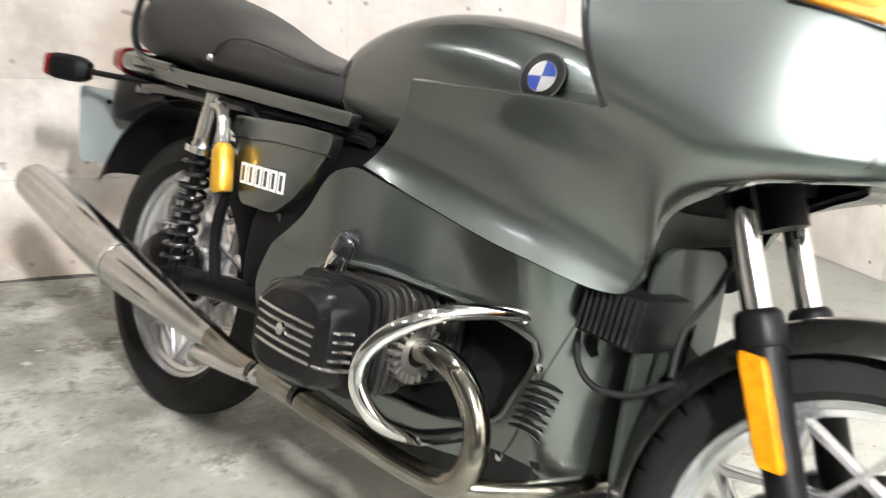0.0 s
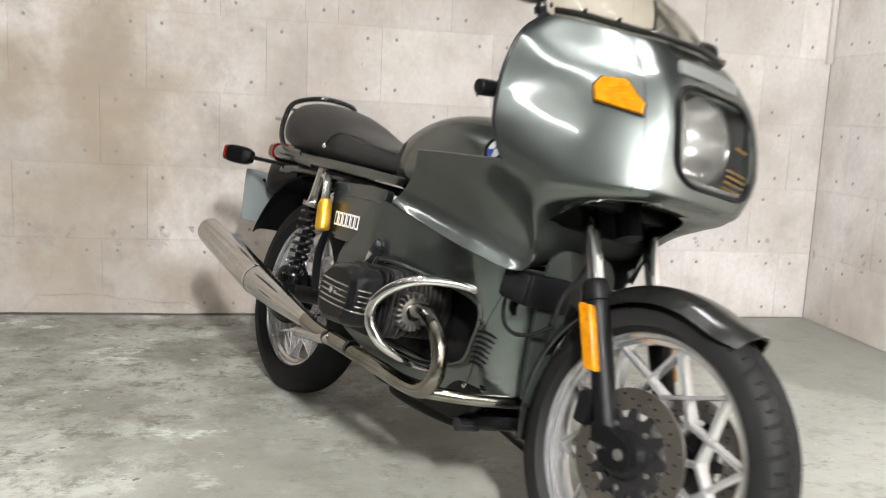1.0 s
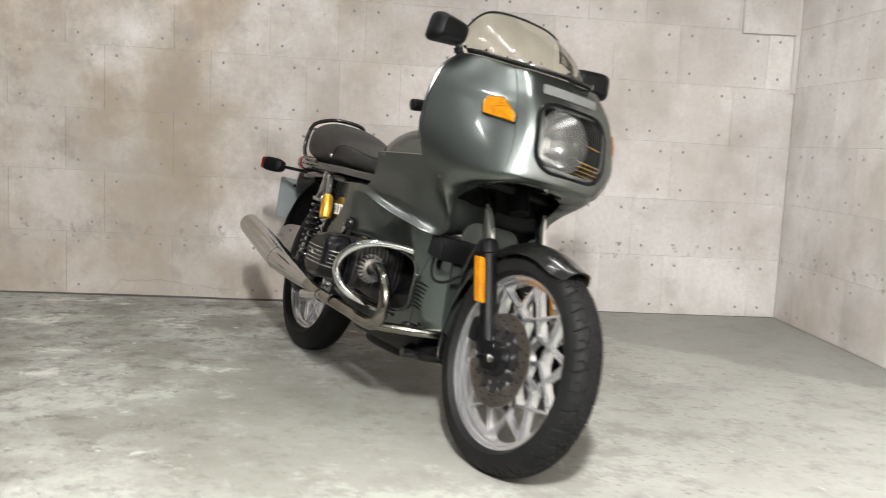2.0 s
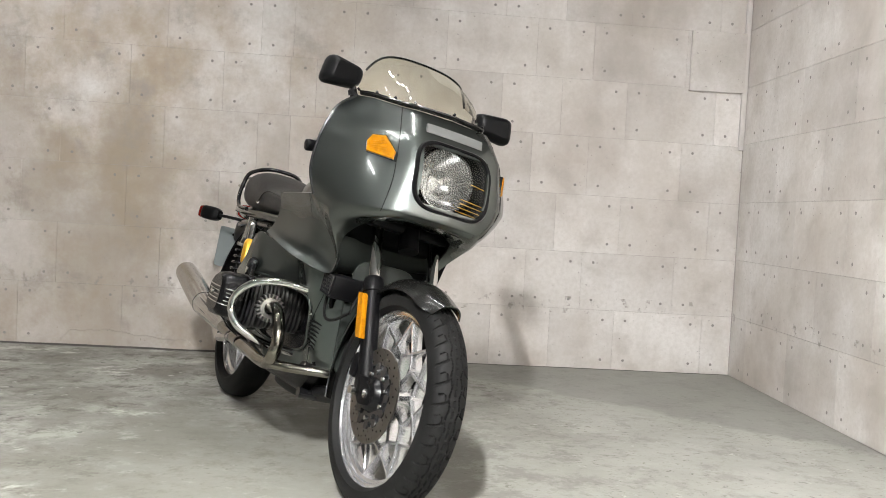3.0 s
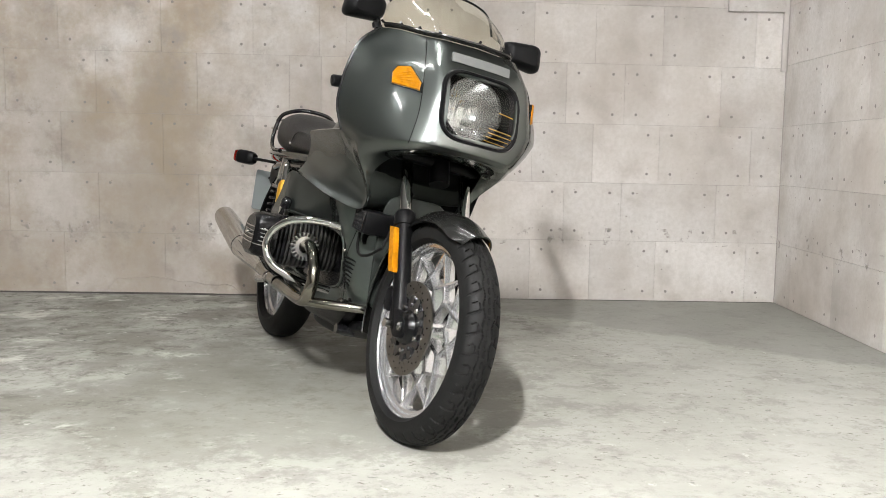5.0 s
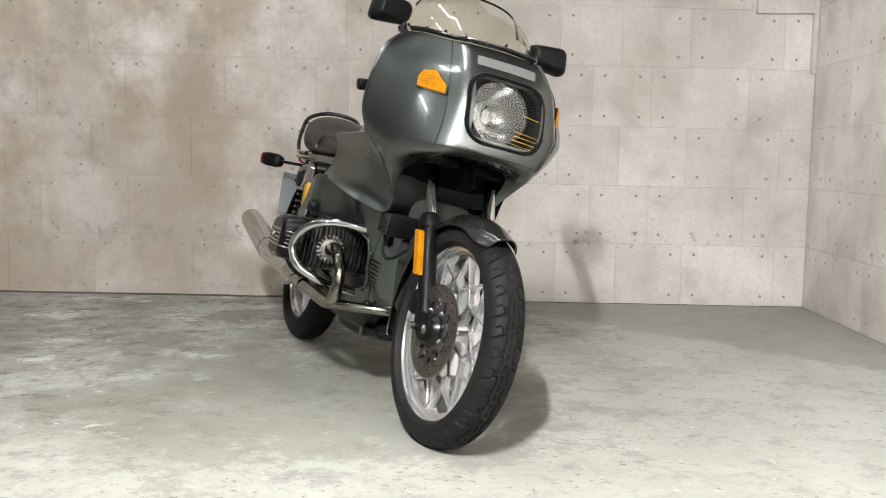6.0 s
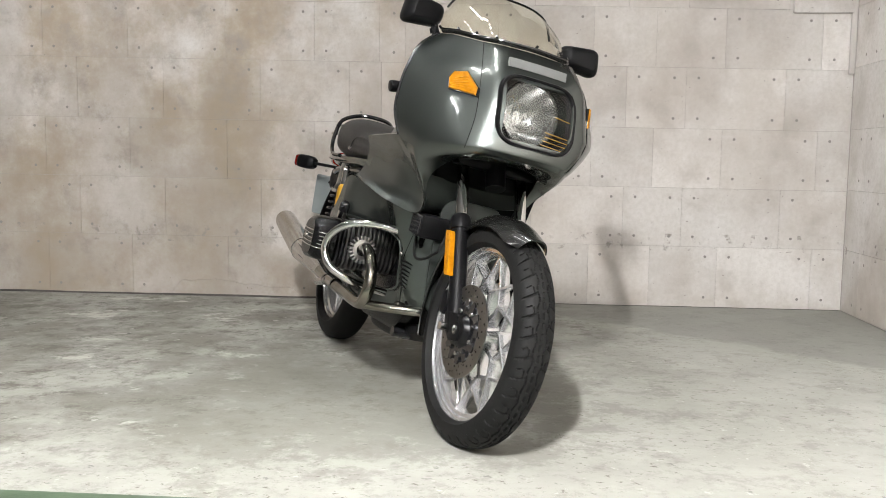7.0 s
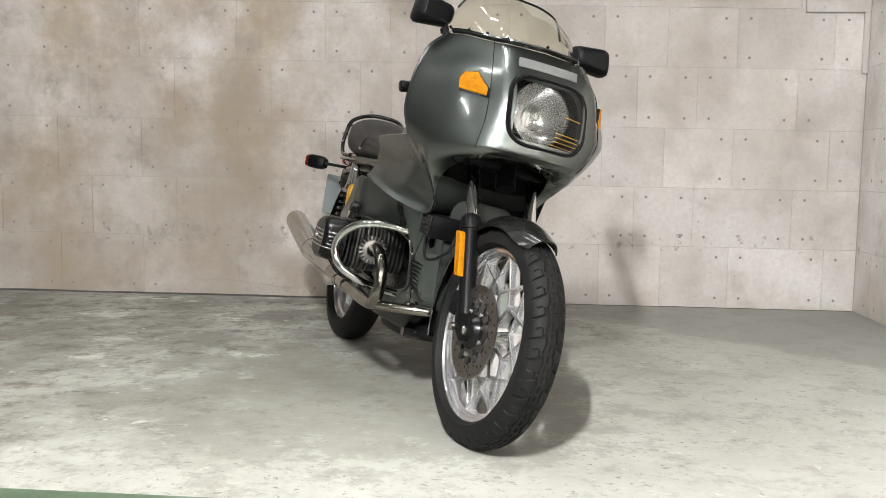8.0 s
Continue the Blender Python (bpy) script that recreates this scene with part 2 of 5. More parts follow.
STEEL = material("brushed silver silencer", (0.60, 0.59, 0.575), 0.17, 1.0, var=0.12, scale=40)
ALLOY = material("silver wheel paint", (0.70, 0.70, 0.71), 0.22, 0.88, var=0.06, scale=12)
DISC = material("brake disc steel", (0.27, 0.252, 0.23), 0.30, 1.0, var=0.2, scale=20, rvar=0.08, bump_scale=80)
FINS = material("cast aluminium fins", (0.040, 0.038, 0.036), 0.36, 0.6, var=0.35, scale=14, bump=0.3, bump_scale=160)
COVER = material("dark rocker cover", (0.006, 0.006, 0.0065), 0.24, 0.0, spec=0.2, var=0.3, scale=12, bump=0.2, bump_scale=200)
AMBER = material("amber lens", (0.44, 0.172, 0.003), 0.3, 0.0, var=0.3, scale=60, coat=0.12, spec=0.12, bump=0.2, bump_scale=260)
RED = material("red lens", (0.24, 0.014, 0.011), 0.22, coat=0.6, var=0.2, scale=30)
NUT = material("cast exhaust nut", (0.40, 0.385, 0.36), 0.34, 0.95, var=0.2, scale=30)
GOLD = material("gold anodised", (0.72, 0.40, 0.045), 0.3, 0.7, var=0.15, scale=20)
PLATE = material("grey number plate back", (0.20, 0.225, 0.225), 0.45, var=0.12, scale=8, bump=0.1)
WHITE = material("white enamel", (0.78, 0.78, 0.76), 0.3)
BLUE = material("blue enamel", (0.02, 0.07, 0.42), 0.3)
REFLECTOR = material("lamp reflector", (0.80, 0.80, 0.79), 0.13, 1.0, var=0.1, scale=20)
YELLOW = material("yellow hose", (0.55, 0.52, 0.12), 0.5)
LIGHT_GREY = material("light grey strip", (0.13, 0.135, 0.13), 0.55, var=0.1, scale=30)


def lit(name, strength):
    m = bpy.data.materials.new(name)
    m.use_nodes = True
    m.node_tree.nodes["Principled BSDF"].inputs["Emission Color"].default_value = (1, 0.99, 0.98, 1)
    m.node_tree.nodes["Principled BSDF"].inputs["Emission Strength"].default_value = strength
    return m


TUBE, TUBE_FILL, TUBE_NEAR, TUBE_DIM = lit("bright lit tube", GLOW), lit("lit tube", GLOW_FILL), lit("dimmer lit tube", GLOW_NEAR), lit("dim lit tube", GLOW_DIM)


def glass(name, color, rough, mixing, ior=1.45, flutes=0.0):
    m = bpy.data.materials.new(name)
    m.use_nodes = True
    nt = m.node_tree
    out = nt.nodes["Material Output"]
    tr = nt.nodes.new("ShaderNodeBsdfTransparent")
    tr.inputs[0].default_value = (*color, 1)
    gl = nt.nodes.new("ShaderNodeBsdfGlossy")
    gl.inputs["Roughness"].default_value = rough
    fr = nt.nodes.new("ShaderNodeFresnel")
    fr.inputs["IOR"].default_value = ior
    mx = nt.nodes.new("ShaderNodeMixShader")
    nt.links.new(fr.outputs[0], mx.inputs[0])
    nt.links.new(tr.outputs[0], mx.inputs[1])
    nt.links.new(gl.outputs[0], mx.inputs[2])
    last = mx
    if flutes:
        tc = nt.nodes.new("ShaderNodeTexCoord")
        wv = nt.nodes.new("ShaderNodeTexWave")
        wv.bands_direction = "Y"
        wv.inputs["Scale"].default_value = flutes
        wv.inputs["Distortion"].default_value = 0.6
        bp = nt.nodes.new("ShaderNodeBump")
        bp.inputs["Strength"].default_value, bp.inputs["Distance"].default_value = 0.12, 0.004
        nt.links.new(tc.outputs["Object"], wv.inputs["Vector"])
        nt.links.new(wv.outputs["Fac"], bp.inputs["Height"])
        nt.links.new(bp.outputs["Normal"], gl.inputs["Normal"])
    if mixing > 0:
        df = nt.nodes.new("ShaderNodeBsdfDiffuse")
        df.inputs[0].default_value = (0.72, 0.70, 0.6, 1)
        m2 = nt.nodes.new("ShaderNodeMixShader")
        m2.inputs[0].default_value = mixing
        nt.links.new(mx.outputs[0], m2.inputs[1])
        nt.links.new(df.outputs[0], m2.inputs[2])
        last = m2
    nt.links.new(last.outputs[0], out.inputs[0])
    return m


SCREEN = glass("tinted acrylic screen", (0.90, 0.88, 0.76), 0.015, 0.03, 1.52)
FLUTED = glass("fluted lamp glass", (0.96, 0.97, 0.97), 0.02, 0.05, 1.6)
CLEAR = glass("clear lamp glass", (0.94, 0.95, 0.95), 0.02, 0.0, 1.45)

# ---------------------------------------------------------------- mesh helpers


def part(name, bm, mat, parent=None, label="", smooth=35):
    me = bpy.data.meshes.new(name)
    bmesh.ops.recalc_face_normals(bm, faces=bm.faces)
    bm.to_mesh(me)
    bm.free()
    if smooth:
        me.shade_smooth()
        me.set_sharp_from_angle(angle=radians(smooth))
    for mt in mat if isinstance(mat, (list, tuple)) else (mat,):
        me.materials.append(mt)
    ob = new(name, me)
    if parent:
        ob.parent = parent
    if label:
        ob["label"] = label
    return ob


def spline(pts, n):
    """Catmull-Rom through pts, n steps a span."""
    p = [np.array(q, float) for q in pts]
    p = [2 * p[0] - p[1]] + p + [2 * p[-1] - p[-2]]
    out = []
    for i in range(1, len(p) - 2):
        for k in range(n):
            t = k / n
            out.append(0.5 * (2 * p[i] + (p[i + 1] - p[i - 1]) * t + (2 * p[i - 1] - 5 * p[i] + 4 * p[i + 1] - p[i + 2]) * t * t
                              + (3 * p[i] - p[i - 1] - 3 * p[i + 1] + p[i + 2]) * t ** 3))
    out.append(p[-2])
    return out


def skin(bm, rings, closed=True, cap=True):
    vs = [[bm.verts.new(tuple(q)) for q in r] for r in rings]
    n = len(vs[0])
    for a, b in zip(vs, vs[1:]):
        for i in range(n if closed else n - 1):
            j = (i + 1) % n
            bm.faces.new((a[i], a[j], b[j], b[i]))
    if cap and closed:
        bm.faces.new(vs[0][::-1])
        bm.faces.new(vs[-1])
    return vs


def tube(pts, r, seg=12, steps=6, bm=None, flat=1.0):
    """A round bar along a smooth path; r is one radius or one for each control point."""
    bm = bm or bmesh.new()
    rad = r if isinstance(r, (list, tuple)) else [r] * len(pts)
    path = spline([(*p, q) for p, q in zip(pts, rad)], steps)
    tang = [Vector(path[min(i + 1, len(path) - 1)][:3]) - Vector(path[max(i - 1, 0)][:3]) for i in range(len(path))]
    side = tang[0].normalized().orthogonal()
    rings = []
    for q, t in zip(path, tang):
        t = t.normalized()
        side = (side - t * side.dot(t)).normalized()
        up = t.cross(side)
        rings.append([Vector(q[:3]) + float(q[3]) * (math.cos(a) * side + flat * math.sin(a) * up) for a in [2 * math.pi * k / seg for k in range(seg)]])
    skin(bm, rings)
    return bm


def lathe(profile, seg=48, bm=None, centre=(0, 0, 0), axis="y", closed=False):
    """Turns (radius, height) points about an axis through centre."""
    bm = bm or bmesh.new()
    rings = []
    for k in range(seg):
        a = 2 * math.pi * k / seg
        ring = []
        for r, h in profile:
            u, v = r * math.cos(a), r * math.sin(a)
            q = {"y": (u, h, v), "x": (h, u, v), "z": (u, v, h)}[axis]
            ring.append(Vector(centre) + Vector(q))
        rings.append(ring)
    vs = [[bm.verts.new(q) for q in r] for r in rings]
    n = len(profile)
    for k in range(seg):
        a, b = vs[k], vs[(k + 1) % seg]
        for i in range(n if closed else n - 1):
            j = (i + 1) % n
            bm.faces.new((a[i], a[j], b[j], b[i]))
    bmesh.ops.remove_doubles(bm, verts=bm.verts, dist=1e-6)
    return bm


def bevelled(bm, w, seg=2):
    if w > 0:
        bmesh.ops.recalc_face_normals(bm, faces=bm.faces)
        es = [e for e in bm.edges if len(e.link_faces) == 2 and e.calc_face_angle(0) > 0.4]
        bmesh.ops.bevel(bm, geom=es, offset=w, segments=seg, affect="EDGES", profile=0.5, clamp_overlap=True)
    return bm


def slab(outline, y0, y1, bevel=0.004, axis="y"):
    """An outline in the (x, z) plane given thickness along y (or in (y, z) along x, or (x, y) along z)."""
    bm = bmesh.new()
    put = {"y": lambda p, h: (p[0], h, p[1]), "x": lambda p, h: (h, p[0], p[1]), "z": lambda p, h: (p[0], p[1], h)}[axis]
    a = [bm.verts.new(put(p, y0)) for p in outline]
    b = [bm.verts.new(put(p, y1)) for p in outline]
    n = len(a)
    bm.faces.new(a)
    bm.faces.new(b[::-1])
    for i in range(n):
        j = (i + 1) % n
        bm.faces.new((a[j], a[i], b[i], b[j]))
    return bevelled(bm, bevel)


def block(centre, size, bevel=0.004, turn=(0, 0, 0), seg=2):
    bm = bmesh.new()
    bmesh.ops.create_cube(bm, size=1)
    for v in bm.verts:
        v.co = Vector((v.co.x * size[0], v.co.y * size[1], v.co.z * size[2]))
    bevelled(bm, bevel, seg)
    bm.transform(pose(*centre, *turn))
    return bm


def merge(*bms):
    out = bms[0]
    for b in bms[1:]:
        me = bpy.data.meshes.new("tmp")
        b.to_mesh(me)
        b.free()
        out.from_mesh(me)
        bpy.data.meshes.remove(me)
    return out


def rounded(pts, r, n=5):
    """A polygon with its corners rounded."""
    out = []
    for i, p in enumerate(pts):
        p = np.array(p, float)
        a, b = np.array(pts[i - 1], float) - p, np.array(pts[(i + 1) % len(pts)], float) - p
        d = min(r, 0.45 * np.linalg.norm(a), 0.45 * np.linalg.norm(b))
        s, e = p + a / np.linalg.norm(a) * d, p + b / np.linalg.norm(b) * d
        for k in range(n + 1):
            t = k / n
            out.append(tuple((1 - t) ** 2 * s + 2 * t * (1 - t) * p + t * t * e))
    return out


def turned(bm, m):
    bm.transform(m)
    return bm


# ---------------------------------------------------------------- the room
X0, Y0 = -9.5, -15.0


def wall_box(name, lo, hi, mat, label, category="wall"):
    bm = bmesh.new()
    bmesh.ops.create_cube(bm, size=1)
    for v in bm.verts:
        v.co = Vector([lo[i] if v.co[i] < 0 else hi[i] for i in range(3)])
    ob = part(name, bm, mat, smooth=0)
    return tagged(ob, label, category, kind="structure")


wall_north = wall_box("wall_north", (X0 - 0.2, 0.004, 0), (0.204, 0.2, CEIL), JOINT, "pale beige-grey concrete wall of jointed panels with tie holes")
wall_east = wall_box("wall_east", (0.004, Y0, 0), (0.204, 0.004, CEIL), JOINT, "pale concrete side wall of jointed panels with tie holes")
# west and south walls are unseen, added and toned for the paint's reflections
wall_west = wall_box("wall_west", (X0 - 0.2, Y0, 0), (X0, 0.004, CEIL), PLAIN_WALL, "unseen grey wall added for the paint to reflect")
wall_south = wall_box("wall_south", (X0 - 0.2, Y0 - 0.2, 0), (0.204, Y0, CEIL), DARK_WALL, "unseen dark wall added to keep reflections dark")
ceiling = wall_box("ceiling", (X0 - 0.2, Y0 - 0.2, CEIL), (0.204, 0.2, CEIL + 0.2), CEILING, "grey painted concrete garage ceiling", "ceiling")
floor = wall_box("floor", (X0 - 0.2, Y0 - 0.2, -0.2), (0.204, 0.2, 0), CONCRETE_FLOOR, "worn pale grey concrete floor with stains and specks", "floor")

# ---------------------------------------------------------------- the motorcycle
# local axes: x ahead, y to its left, z up; it leans on its side stand
HEAD = Vector((0.4305, -0.9026, 0))
LEFT = Vector((0.9026, 0.4305, 0))
LEANS = radians(12.5)
up = math.cos(LEANS) * Vector((0, 0, 1)) + math.sin(LEANS) * LEFT
left = math.cos(LEANS) * LEFT - math.sin(LEANS) * Vector((0, 0, 1))
bike = new("motorcycle")
bike.matrix_world = Matrix(((HEAD.x, left.x, up.x, -2.494), (HEAD.y, left.y, up.y, -1.008), (HEAD.z, left.z, up.z, 0.0), (0, 0, 0, 1)))
tagged(bike, "grey-green touring motorcycle with full fairing leaning on its side stand", "motorcycle")

REAR = Vector((0.02, -0.005, 0.315))
FRONT = Vector((1.518, -0.035, 0.293))
GUARD = Vector((1.505, -0.035, 0.305))
STEER = Matrix.Translation((1.30, 0, 0.7)) @ pose(0, 0, 0, 0, -28, 0) @ pose(0, 0, 0, 0, 0, 2.5) @ pose(0, 0, 0, 0, 28, 0) @ Matrix.Translation((-1.30, 0, -0.7))


def tyre_mesh(c, r_out, r_rim, half, tread, turn=None):
    """A tyre with a round crown; grooves are cut into the tread."""
    prof = []
    n = 84 if tread else 46
    for i in range(n + 1):
        a = math.pi * (i / n)
        s = math.cos(a)
        y = half * math.copysign(abs(s) ** 0.8, s)
        d = r_out - r_rim
        r = r_rim + d * (math.sin(a) ** 0.55 if 0 < i < n else 0)
        if i in (0, n):
            y *= 0.72
        prof.append((r, y))
    pitch = 20
    seg = 36 * pitch if tread else 96
    bm = bmesh.new()
    rings = []
    for k in range(seg):
        a = 2 * math.pi * k / seg
        ring = []
        for i, (r, y) in enumerate(prof):
            if tread and r > r_rim + 0.62 * (r_out - r_rim):
                w, aw = y / half, abs(y / half)
                kk = (k + (pitch // 2 if w > 0 else 0)) % pitch
                wave = math.sin(2 * math.pi * kk / pitch)
                cut = abs(w - 0.03 * wave) < 0.028
                cut = cut or abs(aw - 0.28 - 0.05 * wave) < 0.030 and kk not in (3, 4)
                slant = (kk + int(9 * (aw - 0.34))) % pitch
                cut = cut or (0.40 < aw < 0.93 and slant in (0, 1)) or (0.58 < aw < 0.80 and slant == pitch // 2)
                cut = cut or (abs(aw - 0.47 - 0.004 * slant) < 0.02 and slant < 9)
                if cut:
                    r -= 0.0062
            ring.append((c.x + r * math.cos(a), c.y + y, c.z + r * math.sin(a)))
        rings.append(ring)
    vs = [[bm.verts.new(q) for q in r] for r in rings]
    for k in range(seg):
        a, b = vs[k], vs[(k + 1) % seg]
        for i in range(n):
            bm.faces.new((a[i], a[i + 1], b[i + 1], b[i]))
    return turned(bm, turn) if turn else bm


def wheel(name, c, r_out, r_rim, half, rim_half, hub_r, tread, turn, label):
    rim_prof = [(r_rim, -rim_half), (r_rim + 0.004, -rim_half + 0.004), (r_rim - 0.004, -rim_half + 0.010), (r_rim - 0.013, -rim_half + 0.016),
                (r_rim - 0.020, -rim_half * 0.4), (r_rim - 0.020, rim_half * 0.4), (r_rim - 0.013, rim_half - 0.016), (r_rim - 0.004, rim_half - 0.010),
                (r_rim + 0.004, rim_half - 0.004), (r_rim + 0.001, rim_half), (r_rim - 0.006, rim_half), (r_rim - 0.0085, rim_half - 0.006), (r_rim - 0.016, rim_half - 0.007), (r_rim - 0.018, rim_half - 0.014), (r_rim - 0.027, rim_half * 0.5),
                (r_rim - 0.030, 0), (r_rim - 0.027, -rim_half * 0.5), (r_rim - 0.018, -rim_half + 0.014), (r_rim - 0.016, -rim_half + 0.007), (r_rim - 0.0085, -rim_half + 0.006), (r_rim - 0.006, -rim_half)]
    bm = lathe(rim_prof, 96, None, c, "y", True)
    hub = lathe([(0.0, -0.05), (hub_r * 0.7, -0.05), (hub_r, -0.03), (hub_r * 0.85, 0), (hub_r, 0.03), (hub_r * 0.7, 0.05), (0, 0.05)], 40, None, c)
    bm = merge(bm, hub)
    w = part(name, turned(bm, turn), ALLOY, bike, label)
    part("tyre", tyre_mesh(c, r_out, r_rim - 0.006, half, tread, turn), RUBBER, w, "black treaded tyre")
    r0, r1 = hub_r * 0.9, r_rim - 0.024
    rn = r_rim * 0.505

    def bar(ra, aa, rb, ab, lift, wide):
        p0 = Vector((c.x + ra * math.cos(aa), c.y, c.z + ra * math.sin(aa)))
        p1 = Vector((c.x + rb * math.cos(ab), c.y, c.z + rb * math.sin(ab)))
        n = (p1 - p0).normalized().cross(Vector((0, 1, 0)))
        rings = []
        for f, wd, th in ((0, wide, 0.019), (0.5, wide * 0.85, 0.015), (1, wide, 0.017)):
            q = p0.lerp(p1, f) + Vector((0, lift, 0))
            rings.append([q + n * wd * e + Vector((0, th * g, 0)) for e, g in ((1, .86), (.7, 1), (-.7, 1), (-1, .86), (-1, -.86), (-.7, -1), (.7, -1), (1, -.86))])
        sb = bmesh.new()
        skin(sb, rings)
        part("spoke", turned(sb, turn), ALLOY, w)

    for k in range(10):
        a0 = radians(36 * k + 12)
        bar(r0, a0, rn + 0.004, a0, 0, 0.0075)
        for s in (-1, 1):
            bar(rn - 0.003, a0, r1, a0 + s * radians(37), s * 0.0012, 0.0049)
    return w


front_wheel = wheel("front_wheel", FRONT, 0.306, 0.244, 0.052, 0.034, 0.052, True, STEER, "silver snowflake-spoked cast wheel")
rear_wheel = wheel("rear_wheel", REAR, 0.318, 0.240, 0.062, 0.040, 0.085, False, Matrix.Identity(4), "silver snowflake-spoked cast wheel")

# fairing: rows from the lower edge to the screen's base, columns from the nose to the rear edge, one side
ROWS_F = [
    [(1.395, 0, .768), (1.39, -.095, .766), (1.365, -.145, .756), (1.318, -.172, .737), (1.25, -.185, .69), (1.212, -.182, .587), (1.085, -.243, .604), (.94, -.270, .637), (.807, -.279, .670)],
    [(1.447, 0, .771), (1.44, -.105, .769), (1.407, -.163, .760), (1.345, -.200, .746), (1.262, -.214, .708), (1.214, -.176, .618), (1.087, -.229, .630), (.942, -.256, .660), (.82, -.269, .690)],
    [(1.483, 0, .777), (1.475, -.112, .775), (1.438, -.173, .768), (1.366, -.216, .757), (1.272, -.238, .728), (1.209, -.192, .665), (1.08, -.228, .668), (.95, -.250, .692), (.835, -.264, .715)],
    [(1.503, 0, .787), (1.493, -.116, .786), (1.453, -.178, .783), (1.379, -.226, .778), (1.286, -.259, .763), (1.20, -.238, .735), (1.075, -.249, .74), (.96, -.258, .75), (.86, -.269, .76)],
    [(1.512, 0, .80), (1.50, -.115, .80), (1.458, -.177, .80), (1.382, -.227, .80), (1.296, -.265, .80), (1.196, -.288, .80), (1.08, -.292, .80), (.97, -.292, .80), (.884, -.289, .80)],
    [(1.505, 0, .87), (1.49, -.11, .87), (1.45, -.165, .87), (1.375, -.22, .87), (1.285, -.26, .87), (1.165, -.305, .87)],
    [(1.49, 0, .94), (1.475, -.11, .94), (1.43, -.16, .94), (1.36, -.21, .94), (1.27, -.25, .94), (1.145, -.30, .94)],
    [(1.46, 0, 1.01), (1.445, -.11, 1.01), (1.40, -.155, 1.01), (1.33, -.20, 1.01), (1.25, -.24, 1.01), (1.135, -.287, 1.01)],
    [(1.42, 0, 1.065), (1.405, -.105, 1.062), (1.36, -.145, 1.06), (1.295, -.18, 1.065), (1.22, -.215, 1.072), (1.14, -.265, 1.08)],
    [(1.385, 0, 1.10), (1.365, -.10, 1.10), (1.32, -.135, 1.105), (1.265, -.165, 1.115), (1.21, -.19, 1.125), (1.15, -.215, 1.13)],
]
STEP = 8


def fairing_grid():
    rows = [spline(r, STEP) for r in ROWS_F]
    n5 = 5 * STEP
    cols = []
    for j in range(len(rows[0])):
        ctrl = [r[j] for r in rows if j < len(r)] if j <= n5 else [r[j] for r in rows[:5]]
        cols.append(spline(ctrl, STEP))
    return cols, n5


def wide_left(y, sgn, z):
    """Widens the left half above, rounds its chin and tucks it in below, to fit the camera's view."""
    if sgn > 0:
        return y
    w, e = min(1, abs(y) / 0.1), min(1, max(0, (abs(y) - 0.19) / 0.09))
    shift = float(np.interp(z, (.74, .78, .80, .84, .88), (-.047, -.040, -.022, .010, .030)))
    return -y + shift * w + e * e * (3 - 2 * e) * float(np.interp(z, (.84, .92, 1.03, 1.12), (0, .028, .028, .005)))


def fairing_mesh():
    cols, n5 = fairing_grid()
    bm = bmesh.new()
    for sgn in (1, -1):
        vs = [[bm.verts.new((q[0], wide_left(q[1], sgn, q[2]), q[2])) for q in c] for c in cols]
        for j in range(len(vs) - 1):
            m = min(len(vs[j]), len(vs[j + 1]))
            for i in range(m - 1):
                f = [vs[j][i], vs[j + 1][i], vs[j + 1][i + 1], vs[j][i + 1]]
                mid = sum((v.co for v in f), Vector()) / 4
                if -0.104 < mid.y < 0.110 and 0.834 < mid.z < 1.001 and mid.x > 1.3:
                    continue
                bm.faces.new(f)
    bmesh.ops.remove_doubles(bm, verts=bm.verts, dist=0.0008)
    bmesh.ops.recalc_face_normals(bm, faces=bm.faces)
    bmesh.ops.solidify(bm, geom=bm.faces[:], thickness=0.006)
    bm.normal_update()
    for f in bm.faces:
        c = f.calc_center_median()
        if f.normal.x * (c.x - 1.15) * 0.7 + f.normal.y * c.y < 0 and c.z < 0.80 and f.normal.dot(Vector((0.2, 0, 1))) < 0.9:
            f.material_index = 1
    return bm


fairing = part("fairing", fairing_mesh(), (PAINT, INSIDE), bike, "glossy grey-green metallic fairing", smooth=50)


def both(fn):
    """Builds a part on the right and on the left."""
    for s in (-1, 1):
        fn(s)


def flip(bm, s):
    """Right-hand shapes are drawn at negative y; s = 1 mirrors them to the left."""
    if s > 0:
        bm.transform(Matrix.Diagonal((1, -1, 1, 1)))
        bmesh.ops.reverse_faces(bm, faces=bm.faces)
    return bm


def loft_x(stations, seg=28, power=2.6, bm=None):
    """Rounded cross-sections along x: (x, half width, bottom, top)."""
    bm = bm or bmesh.new()
    path = spline(stations, 5)
    rings = []
    for x, w, zb, zt in path:
        ring = []
        for k in range(seg):
            a = 2 * math.pi * k / seg
            c, s = math.cos(a), math.sin(a)
            ring.append((x, w * math.copysign(abs(c) ** (2 / power), c), (zb + zt) / 2 + (zt - zb) / 2 * math.copysign(abs(s) ** (2 / power), s)))
        rings.append(ring)
    skin(bm, rings)
    return bm


